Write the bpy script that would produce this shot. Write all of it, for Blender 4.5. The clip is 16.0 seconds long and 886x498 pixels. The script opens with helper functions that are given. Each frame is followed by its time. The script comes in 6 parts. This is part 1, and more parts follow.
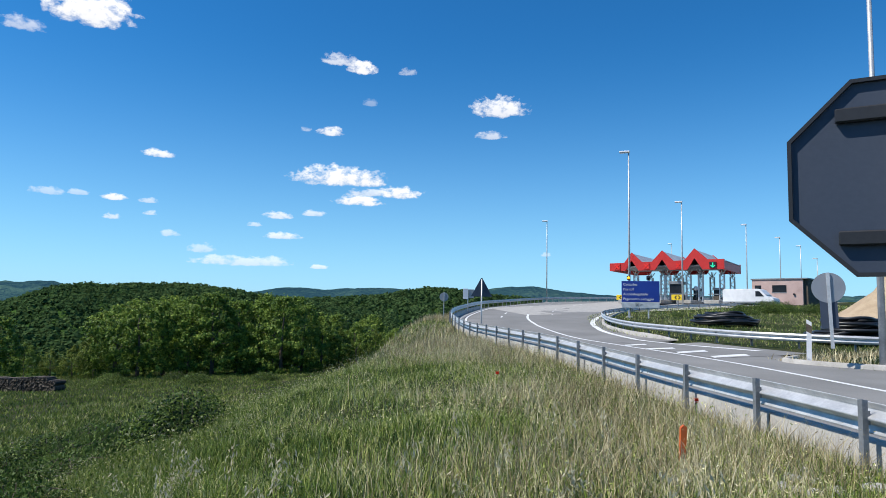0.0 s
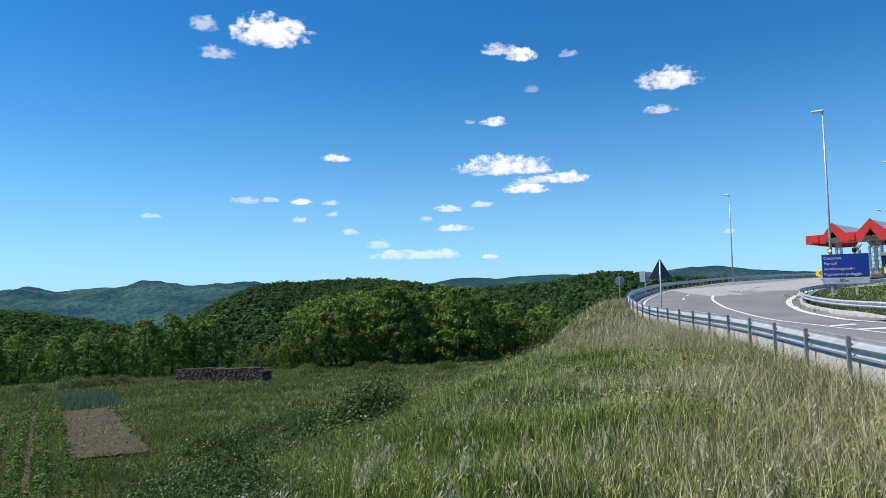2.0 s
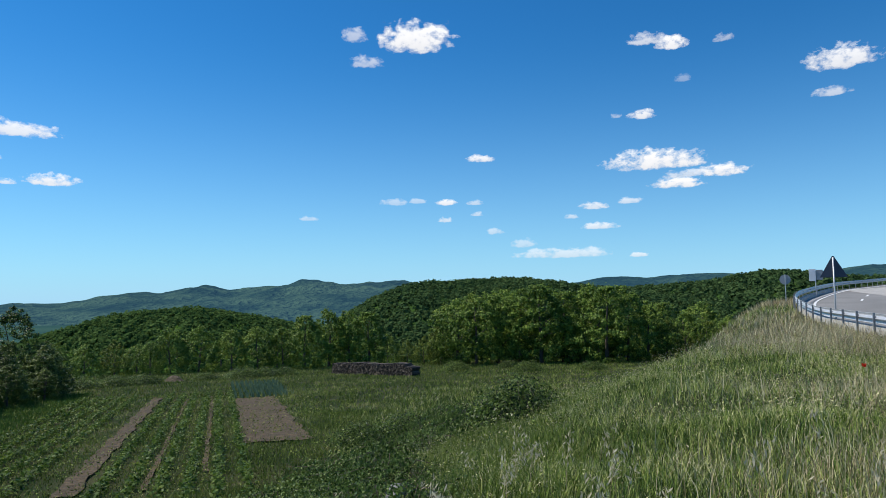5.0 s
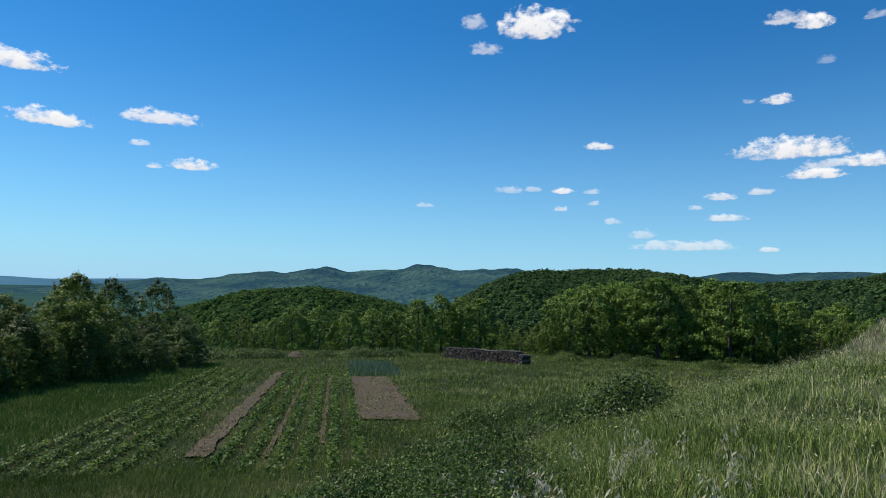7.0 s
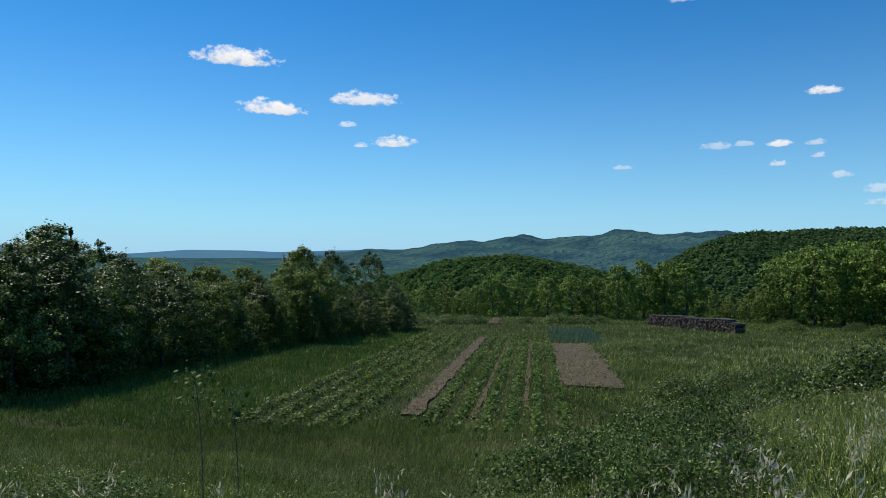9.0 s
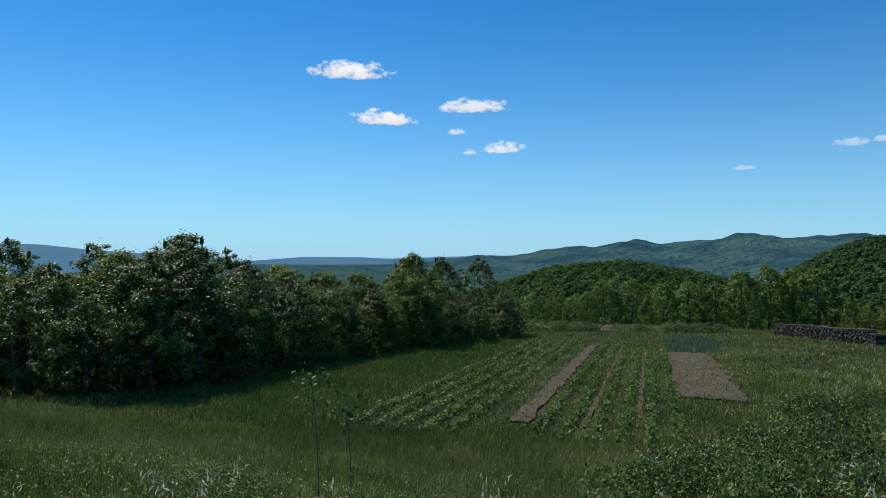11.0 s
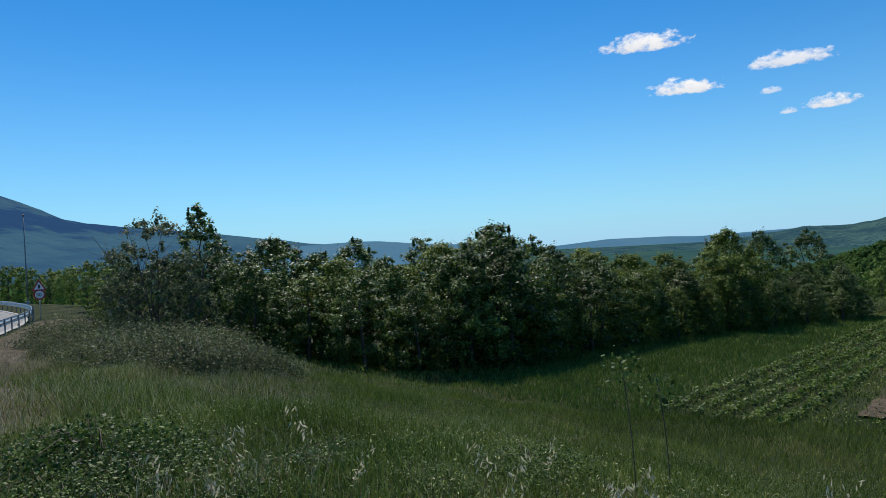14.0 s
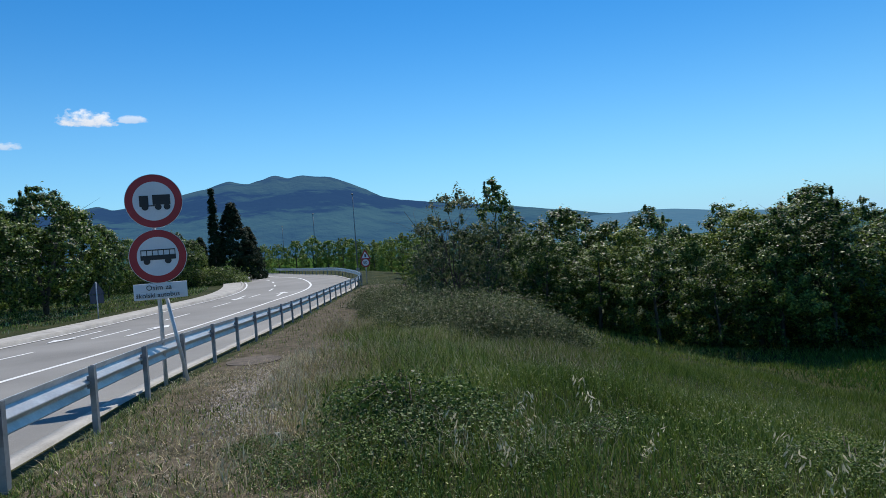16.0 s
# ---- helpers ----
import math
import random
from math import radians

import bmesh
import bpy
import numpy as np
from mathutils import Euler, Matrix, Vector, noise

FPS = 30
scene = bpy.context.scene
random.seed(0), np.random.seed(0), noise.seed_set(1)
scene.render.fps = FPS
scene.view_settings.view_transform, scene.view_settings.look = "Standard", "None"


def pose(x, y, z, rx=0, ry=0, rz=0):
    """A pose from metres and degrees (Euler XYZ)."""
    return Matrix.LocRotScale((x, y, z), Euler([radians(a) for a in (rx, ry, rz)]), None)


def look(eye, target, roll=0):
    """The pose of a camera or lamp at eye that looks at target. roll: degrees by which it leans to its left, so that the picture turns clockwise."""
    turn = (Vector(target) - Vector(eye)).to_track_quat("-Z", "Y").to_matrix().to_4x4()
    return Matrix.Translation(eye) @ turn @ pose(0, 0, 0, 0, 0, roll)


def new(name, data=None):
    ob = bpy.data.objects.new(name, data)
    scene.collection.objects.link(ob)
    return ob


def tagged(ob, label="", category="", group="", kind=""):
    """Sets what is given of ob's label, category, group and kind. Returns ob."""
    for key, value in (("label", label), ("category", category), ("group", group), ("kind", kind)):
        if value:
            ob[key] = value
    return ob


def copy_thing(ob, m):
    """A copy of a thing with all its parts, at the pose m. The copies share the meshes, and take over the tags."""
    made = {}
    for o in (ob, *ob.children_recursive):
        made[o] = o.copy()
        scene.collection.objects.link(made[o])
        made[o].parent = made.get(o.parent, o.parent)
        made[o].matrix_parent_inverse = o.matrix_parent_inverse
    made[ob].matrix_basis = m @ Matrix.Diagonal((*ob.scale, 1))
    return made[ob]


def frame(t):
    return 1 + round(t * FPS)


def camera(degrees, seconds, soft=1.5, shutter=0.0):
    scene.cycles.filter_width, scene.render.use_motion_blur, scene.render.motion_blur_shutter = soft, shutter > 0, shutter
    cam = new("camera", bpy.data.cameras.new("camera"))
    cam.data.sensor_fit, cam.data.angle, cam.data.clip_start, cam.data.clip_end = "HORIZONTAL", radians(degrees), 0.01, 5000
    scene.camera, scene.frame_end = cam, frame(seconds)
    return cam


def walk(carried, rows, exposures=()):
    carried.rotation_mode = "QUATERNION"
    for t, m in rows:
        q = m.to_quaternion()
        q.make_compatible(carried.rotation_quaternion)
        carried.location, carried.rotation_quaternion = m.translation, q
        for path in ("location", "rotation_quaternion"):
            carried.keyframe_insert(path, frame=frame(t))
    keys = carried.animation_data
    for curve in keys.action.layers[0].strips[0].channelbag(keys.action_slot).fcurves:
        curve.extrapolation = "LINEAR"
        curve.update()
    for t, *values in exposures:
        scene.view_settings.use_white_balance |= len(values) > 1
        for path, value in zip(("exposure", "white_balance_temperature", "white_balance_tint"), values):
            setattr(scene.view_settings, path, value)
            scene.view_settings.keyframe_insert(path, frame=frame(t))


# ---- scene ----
cam = camera(66.46, 16.0, soft=0.5)
EYE = 1.7
# seconds; x, y, z from the first eye; yaw, pitch, roll
ROWS = [
    (0.0, 0.039, -0.013, 0.007, 0.05, 5.30, -1.09),
    (0.5, 0.040, -0.006, -0.001, 1.97, 6.05, -0.53),
    (1.0, 0.033, 0.026, 0.005, 5.33, 5.63, 0.58),
    (1.5, 0.011, 0.026, 0.007, 10.46, 4.94, 0.78),
    (2.0, 0.001, 0.038, 0.011, 14.58, 4.24, 0.99),
    (2.5, -0.007, 0.022, 0.009, 17.43, 3.98, 0.94),
    (3.0, -0.006, -0.008, 0.008, 19.63, 3.95, 0.67),
    (3.5, -0.008, 0.006, 0.011, 21.51, 4.04, 1.04),
    (4.0, -0.015, -0.011, 0.010, 23.58, 4.42, 1.32),
    (4.5, -0.011, 0.032, 0.005, 25.00, 4.47, 1.08),
    (7.0, 0.008, 0.030, -0.011, 36.26, 3.20, -1.58),
    (7.5, 0.008, 0.004, -0.004, 38.57, 2.85, -1.88),
    (8.0, -0.015, 0.000, -0.006, 42.85, 2.08, -1.33),
    (8.5, -0.019, -0.026, -0.001, 48.15, 1.39, -0.64),
    (9.0, -0.017, -0.031, -0.008, 52.82, 0.14, -0.35),
    (11.5, 0.046, -0.022, -0.006, 64.24, 0.39, 0.18),
    (12.0, 0.035, -0.006, -0.002, 66.75, -0.32, 0.61),
    (12.5, 0.022, -0.007, -0.002, 68.79, -0.20, 1.03),
    (13.0, 0.006, -0.003, -0.001, 74.11, -0.22, 2.00),
    (13.5, 0.006, -0.009, -0.002, 81.05, -0.18, 2.76),
    (14.0, -0.004, -0.008, -0.004, 87.33, -0.13, 3.12),
    (14.5, -0.011, -0.003, -0.010, 94.74, -0.30, 3.22),
    (15.0, -0.018, -0.021, 0.002, 102.41, -0.58, 3.63),
    (15.5, -0.033, -0.008, 0.009, 108.07, -0.00, 5.15),
    (16.0, -0.086, 0.027, -0.004, 111.69, -1.16, 4.07),
]
walk(cam, [(t, pose(x, y, EYE + z, 90 + pitch, roll, yaw)) for t, x, y, z, yaw, pitch, roll in ROWS],
     exposures=[(0.0, 0.04), (4.5, -0.08), (7.0, -0.2), (9.0, -0.22), (14.5, -0.22), (16.0, -0.17)])

# ---- light ----
SUN_AZ, SUN_EL = 101.0, 53.0         # degrees to the left of +y, and above the horizon
world = bpy.data.worlds.new("sky")
scene.world = world
world.use_nodes = True
wn = world.node_tree.nodes
sky = wn.new("ShaderNodeTexSky")
sky.sky_type, sky.sun_disc = 'NISHITA', False
sky.sun_elevation, sky.sun_rotation = radians(SUN_EL), radians(-SUN_AZ)
sky.altitude, sky.air_density, sky.dust_density, sky.ozone_density = 600, 1.0, 0.0, 4.5
wn["Background"].inputs[1].default_value = 0.12
deep = wn.new("ShaderNodeHueSaturation")
deep.inputs["Saturation"].default_value = 1.25
clear = wn.new("ShaderNodeMix")
clear.data_type, clear.blend_type = 'RGBA', 'MULTIPLY'
clear.inputs[0].default_value = 1.0
clear.inputs[7].default_value = (0.51, 1.01, 1.13, 1)
world.node_tree.links.new(sky.outputs[0], deep.inputs["Color"])
world.node_tree.links.new(deep.outputs[0], clear.inputs[6])
# pale blue haze low over the horizon, alike all round
up_ = wn.new("ShaderNodeTexCoord")
part_ = wn.new("ShaderNodeSeparateXYZ")
world.node_tree.links.new(up_.outputs["Generated"], part_.inputs[0])
low_ = wn.new("ShaderNodeMapRange")
low_.inputs[1].default_value, low_.inputs[2].default_value, low_.inputs[3].default_value, low_.inputs[4].default_value = 0.0, 0.42, 1.0, 0.0
world.node_tree.links.new(part_.outputs[2], low_.inputs[0])
bend_ = wn.new("ShaderNodeMath")
bend_.operation = 'POWER'
bend_.inputs[1].default_value = 2.6
world.node_tree.links.new(low_.outputs[0], bend_.inputs[0])
weak_ = wn.new("ShaderNodeMath")
weak_.operation = 'MULTIPLY'
weak_.inputs[1].default_value = 0.85
world.node_tree.links.new(bend_.outputs[0], weak_.inputs[0])
haze = wn.new("ShaderNodeMix")
haze.data_type = 'RGBA'
haze.inputs[7].default_value = (3.5, 6.0, 8.7, 1)
world.node_tree.links.new(weak_.outputs[0], haze.inputs[0])
world.node_tree.links.new(clear.outputs[2], haze.inputs[6])
world.node_tree.links.new(haze.outputs[2], wn["Background"].inputs[0])
sun_data = bpy.data.lights.new("sun", 'SUN')
sun_data.energy, sun_data.angle, sun_data.color = 5.0, radians(0.53), (1.0, 0.95, 0.87)
sun = new("sun", sun_data)
sun.matrix_world = look((0, 0, 80), (math.sin(radians(SUN_AZ)) * 100 * math.cos(radians(SUN_EL)),
                                     -math.cos(radians(SUN_AZ)) * 100 * math.cos(radians(SUN_EL)), 80 - 100 * math.sin(radians(SUN_EL))))
rng = np.random.default_rng(5)


# ---- materials ----
def nodes_of(name):
    m = bpy.data.materials.new(name)
    m.use_nodes = True
    return m, m.node_tree.nodes, m.node_tree.links, m.node_tree.nodes["Principled BSDF"]


def ramp(nt, stops):
    r = nt.new("ShaderNodeValToRGB")
    el = r.color_ramp.elements
    while len(el) < len(stops):
        el.new(0.5)
    for e, (p, c) in zip(el, stops):
        e.position, e.color = p, (*c, 1)
    return r


def surface(name, stops, scale=3.0, rough=0.8, metal=0.0, bump=0.2, fine=40.0, second=None, detail=6, island=0.0, objrand=0.0, spec=0.5, dist=0.02):
    """Noise colour at two scales with a fine bump, in world metres."""
    m, nt, ln, bs = nodes_of(name)
    geo = nt.new("ShaderNodeNewGeometry")
    n1 = nt.new("ShaderNodeTexNoise")
    n1.inputs["Scale"].default_value, n1.inputs["Detail"].default_value = scale, detail
    n2 = nt.new("ShaderNodeTexNoise")
    n2.inputs["Scale"].default_value, n2.inputs["Detail"].default_value = fine, 3
    ln.new(geo.outputs["Position"], n1.inputs["Vector"])
    ln.new(geo.outputs["Position"], n2.inputs["Vector"])
    mix = nt.new("ShaderNodeMath")
    mix.operation = 'MULTIPLY_ADD'
    ln.new(n2.outputs["Fac"], mix.inputs[0])
    mix.inputs[1].default_value = 0.5
    sub = nt.new("ShaderNodeMath")
    sub.operation = 'SUBTRACT'
    ln.new(n1.outputs["Fac"], sub.inputs[0])
    sub.inputs[1].default_value = 0.25
    ln.new(sub.outputs[0], mix.inputs[2])
    last = mix.outputs[0]
    for amount, source in ((island, "Random Per Island"), (objrand, "Random")):
        if amount:
            src = geo if source != "Random" else nt.new("ShaderNodeObjectInfo")
            add = nt.new("ShaderNodeMath")
            add.operation = 'MULTIPLY_ADD'
            ln.new(src.outputs[source], add.inputs[0])
            add.inputs[1].default_value = amount
            sh = nt.new("ShaderNodeMath")
            sh.operation = 'SUBTRACT'
            ln.new(last, sh.inputs[0])
            sh.inputs[1].default_value = amount / 2
            ln.new(sh.outputs[0], add.inputs[2])
            last = add.outputs[0]
    r = ramp(nt, stops)
    ln.new(last, r.inputs[0])
    ln.new(r.outputs[0], bs.inputs["Base Color"])
    bs.inputs["Roughness"].default_value, bs.inputs["Metallic"].default_value = rough, metal
    bs.inputs["Specular IOR Level"].default_value = spec
    if bump:
        b = nt.new("ShaderNodeBump")
        b.inputs["Strength"].default_value, b.inputs["Distance"].default_value = bump, dist
        ln.new(n2.outputs["Fac"], b.inputs["Height"])
        ln.new(b.outputs[0], bs.inputs["Normal"])
    return m


def leafy(name, stops, translucent=0.4, rough=0.6, patch=0.15, spec=0.15, vary=0.55):
    """Leaves and blades: colour by island and by patch, part of the light passes through."""
    m, nt, ln, bs = nodes_of(name)
    geo = nt.new("ShaderNodeNewGeometry")
    noise_ = nt.new("ShaderNodeTexNoise")
    noise_.inputs["Scale"].default_value, noise_.inputs["Detail"].default_value = patch, 4
    ln.new(geo.outputs["Position"], noise_.inputs["Vector"])
    a = nt.new("ShaderNodeMath")
    a.operation = 'MULTIPLY_ADD'
    ln.new(geo.outputs["Random Per Island"], a.inputs[0])
    a.inputs[1].default_value = vary
    b = nt.new("ShaderNodeMath")
    b.operation = 'MULTIPLY_ADD'
    ln.new(noise_.outputs["Fac"], b.inputs[0])
    b.inputs[1].default_value, b.inputs[2].default_value = 1.1, -0.075 - vary / 2
    ln.new(b.outputs[0], a.inputs[2])
    r = ramp(nt, stops)
    ln.new(a.outputs[0], r.inputs[0])
    ln.new(r.outputs[0], bs.inputs["Base Color"])
    bs.inputs["Roughness"].default_value = rough
    bs.inputs["Specular IOR Level"].default_value = spec
    tr = nt.new("ShaderNodeBsdfTranslucent")
    ln.new(r.outputs[0], tr.inputs[0])
    mx = nt.new("ShaderNodeMixShader")
    mx.inputs[0].default_value = translucent
    ln.new(bs.outputs[0], mx.inputs[1])
    ln.new(tr.outputs[0], mx.inputs[2])
    ln.new(mx.outputs[0], nt["Material Output"].inputs[0])
    return m


ASPHALT = surface("asphalt", [(0.2, (.165, .16, .148)), (0.5, (.22, .213, .198)), (0.8, (.275, .267, .25))], 0.35, 0.85, bump=0.3, fine=60)
CONCRETE = surface("concrete", [(0.2, (.27, .255, .23)), (0.5, (.40, .38, .345)), (0.8, (.50, .48, .44))], 1.8, 0.9, bump=0.3, fine=30)
PAINT = surface("road_paint", [(0.15, (.55, .55, .53)), (0.5, (.75, .75, .73)), (0.8, (.82, .82, .8))], 2.0, 0.7, bump=0.1)
ZINC = surface("galvanised_steel", [(0.2, (.40, .405, .41)), (0.5, (.53, .53, .53)), (0.8, (.68, .68, .675))], 3.0, 0.38, 0.25, 0.05, 25)
DARKZINC = surface("weathered_steel", [(0.2, (.16, .17, .18)), (0.5, (.25, .26, .27)), (0.8, (.32, .33, .34))], 3.0, 0.6, 0.4, 0.05, 25)
SIGNBACK = surface("sign_back_grey", [(0.2, (.036, .050, .078)), (0.5, (.043, .058, .088)), (0.8, (.052, .067, .098))], 1.5, 0.6, 0.1, 0.03)
SIGNGREY = surface("sign_back_light", [(0.2, (.26, .27, .29)), (0.8, (.34, .35, .37))], 1.5, 0.5, 0.4, 0.03)
WHITE = surface("white_paint", [(0.2, (.66, .67, .68)), (0.6, (.8, .8, .8)), (0.9, (.84, .84, .84))], 2.0, 0.4, 0, 0.02)
SIGNRED = surface("sign_red", [(0.2, (.30, .012, .02)), (0.8, (.40, .02, .03))], 2.0, 0.4, 0, 0.0)
SIGNWHITE = surface("sign_white", [(0.2, (.62, .63, .66)), (0.8, (.74, .75, .77))], 2.0, 0.45, 0, 0.0)
BLACK = surface("black_paint", [(0.2, (.012, .012, .014)), (0.8, (.025, .025, .028))], 4.0, 0.5, 0, 0.02)
CANOPYRED = surface("canopy_red", [(0.2, (.50, .022, .018)), (0.8, (.66, .04, .03))], 0.6, 0.45, 0, 0.02)
SIGNBLUE = surface("sign_blue", [(0.2, (.008, .03, .22)), (0.8, (.012, .045, .30))], 1.0, 0.4, 0, 0.0)
YELLOW = surface("sign_yellow", [(0.2, (.75, .5, .01)), (0.8, (.85, .6, .02))], 2.0, 0.5, 0, 0.0)
ORANGE = surface("orange_paint", [(0.2, (.55, .09, .015)), (0.8, (.75, .16, .03))], 9.0, 0.6, 0, 0.05)
PINKWALL = surface("pink_render", [(0.2, (.42, .29, .26)), (0.5, (.52, .37, .33)), (0.8, (.57, .42, .38))], 0.9, 0.9, 0, 0.2, 25)
SHEET = surface("roof_sheet", [(0.2, (.48, .47, .46)), (0.8, (.62, .61, .6))], 0.5, 0.55, 0.3, 0.05)
GLASS_DARK = surface("dark_glass", [(0.2, (.012, .014, .018)), (0.8, (.03, .034, .04))], 1.0, 0.08, 0, 0.0)
RUBBER = surface("black_plastic_pipe", [(0.2, (.010, .010, .011)), (0.8, (.026, .026, .028))], 3.0, 0.38, 0, 0.05)
SOIL = surface("ploughed_soil", [(0.15, (.035, .045, .012)), (0.35, (.045, .030, .011)), (0.55, (.075, .05, .021)), (0.8, (.15, .105, .05))], 5.0, 0.95, 0, 1.0, 7, dist=0.1)
SAND = surface("spoil_heap", [(0.2, (.33, .24, .15)), (0.5, (.45, .34, .22)), (0.8, (.52, .42, .3))], 0.8, 0.95, 0, 0.6, 8, dist=0.1)
STONE = surface("limestone", [(0.2, (.36, .34, .31)), (0.5, (.5, .48, .45)), (0.8, (.62, .6, .57))], 4.0, 0.85, 0, 0.5, 22)
BARK = surface("bark", [(0.2, (.05, .04, .03)), (0.5, (.10, .08, .06)), (0.8, (.16, .13, .10))], 6.0, 0.95, 0, 0.8, 25)
LOG = surface("stacked_firewood", [(0.2, (.03, .025, .02)), (0.5, (.085, .068, .05)), (0.8, (.18, .145, .11))], 3.0, 0.95, 0, 0.8, 20, island=0.6)
TURF = surface("turf", [(0.1, (.012, .02, .006)), (0.4, (.025, .036, .011)), (0.6, (.05, .055, .022)), (0.9, (.13, .11, .06))], 0.5, 1.0, 0, 0.9, 14, spec=0.1, dist=0.06)
VERGE_SOIL = surface("dry_verge", [(0.15, (.03, .032, .014)), (0.4, (.065, .057, .036)), (0.62, (.13, .105, .075)), (0.85, (.26, .22, .17))], 3.2, 1.0, 0, 0.8, 14, spec=0.1, dist=0.04)
GRAVEL = surface("verge_gravel", [(0.2, (.16, .15, .13)), (0.5, (.32, .29, .26)), (0.8, (.5, .47, .43))], 2.0, 0.95, 0, 1.0, 30, dist=0.04)

GRASS = leafy("grass_blades", [(0.0, (.025, .055, .008)), (0.3, (.115, .19, .030)), (0.55, (.27, .35, .065)), (0.78, (.50, .52, .16)), (1.0, (.84, .76, .44))], 0.10, 0.6, 0.5, vary=1.0)
STRAW = leafy("dry_stalks", [(0.0, (.17, .135, .065)), (0.45, (.43, .35, .19)), (1.0, (.86, .76, .50))], 0.12, 0.7, 0.6, vary=0.9)
FIELDGRASS = leafy("field_grass", [(0.0, (.045, .085, .012)), (0.4, (.145, .21, .032)), (0.75, (.28, .335, .066)), (1.0, (.52, .49, .2))], 0.12, 0.6, 0.22, vary=0.85)
SEED = leafy("oat_seed_heads", [(0.0, (.42, .38, .24)), (1.0, (.7, .64, .46))], 0.4, 0.7, 0.6)
OAK = leafy("oak_leaves", [(0.0, (.012, .026, .006)), (0.3, (.045, .082, .014)), (0.65, (.115, .185, .030)), (1.0, (.29, .37, .085))], 0.36, 0.45, 0.35, 0.3, vary=0.95)
OAKLIGHT = leafy("fresh_leaves", [(0.0, (.035, .065, .010)), (0.5, (.13, .19, .03)), (1.0, (.36, .41, .09))], 0.42, 0.5, 0.35, vary=0.8)
OAKMID = leafy("wood_edge_leaves", [(0.0, (.035, .075, .012)), (0.35, (.125, .20, .030)), (0.7, (.22, .32, .05)), (1.0, (.44, .52, .11))], 0.26, 0.5, 0.2, vary=0.85)
BRAMBLE = leafy("bramble_leaves", [(0.0, (.018, .04, .009)), (0.45, (.07, .125, .026)), (0.8, (.15, .22, .05)), (1.0, (.27, .32, .11))], 0.25, 0.5, 0.8, vary=0.85)
WOODS = leafy("hill_woods", [(0.0, (.032, .065, .024)), (0.5, (.062, .112, .04)), (1.0, (.115, .17, .06))], 0.28, 0.9, 0.06, 0.0, vary=0.7)
WOODSLIGHT = leafy("light_hill_woods", [(0.0, (.04, .082, .026)), (0.5, (.075, .135, .038)), (1.0, (.13, .195, .058))], 0.3, 0.9, 0.06, 0.0, vary=0.7)
CYPRESS = leafy("cypress_foliage", [(0.0, (.010, .022, .009)), (0.6, (.02, .038, .015)), (1.0, (.045, .07, .028))], 0.12, 0.7, 0.6)
BLOSSOM = leafy("pale_blossom_leaves", [(0.0, (.03, .052, .018)), (0.4, (.085, .115, .045)), (0.75, (.16, .185, .085)), (1.0, (.36, .35, .22))], 0.36, 0.6, 0.5, vary=0.9)
WHEATLEAF = leafy("wheat_leaves", [(0.0, (.035, .085, .014)), (0.5, (.075, .155, .026)), (1.0, (.13, .22, .045))], 0.2, 0.6, 0.3)
CROP = leafy("crop_leaves", [(0.0, (.03, .065, .010)), (0.5, (.085, .15, .022)), (1.0, (.2, .27, .055))], 0.35, 0.5, 0.5, vary=0.9)
GREYSTONE = surface("weathered_stone", [(0.2, (.10, .10, .09)), (0.5, (.2, .2, .18)), (0.8, (.3, .3, .28))], 6.0, 0.9, 0, 0.5, 30)
ONION = leafy("onion_leaves", [(0.0, (.08, .15, .08)), (1.0, (.19, .28, .18))], 0.3, 0.5, 0.5)
POPPY = leafy("poppy_petals", [(0.0, (.5, .03, .015)), (1.0, (.7, .06, .03))], 0.4, 0.6, 0.5)


def forest(name, stops, scale, haze_glow=None, strength=0.0, bump=1.0, dist=3.0):
    """Far woods; on the farthest backdrops a bluish emission paints in the air's haze."""
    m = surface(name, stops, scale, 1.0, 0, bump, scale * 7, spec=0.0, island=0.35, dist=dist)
    if haze_glow:
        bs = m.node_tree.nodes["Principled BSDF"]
        bs.inputs["Emission Color"].default_value = (*haze_glow, 1)
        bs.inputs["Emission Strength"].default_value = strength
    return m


CANOPY = forest("wooded_hill", [(0.1, (.02, .045, .014)), (0.5, (.04, .085, .02)), (0.9, (.075, .13, .03))], 0.03)
CANOPYLIGHT = forest("light_wooded_hill", [(0.1, (.035, .075, .016)), (0.5, (.06, .125, .022)), (0.9, (.10, .17, .035))], 0.03)
# Bluish emission on these three puts the haze of distance into the colour.
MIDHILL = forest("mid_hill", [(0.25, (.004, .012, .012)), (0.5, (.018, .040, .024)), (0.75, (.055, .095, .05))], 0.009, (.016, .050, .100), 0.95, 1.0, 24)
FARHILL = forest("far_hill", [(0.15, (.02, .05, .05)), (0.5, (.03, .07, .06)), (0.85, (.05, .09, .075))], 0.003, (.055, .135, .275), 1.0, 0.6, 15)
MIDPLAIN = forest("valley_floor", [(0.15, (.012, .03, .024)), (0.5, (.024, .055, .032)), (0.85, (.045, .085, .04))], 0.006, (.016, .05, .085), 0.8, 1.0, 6)


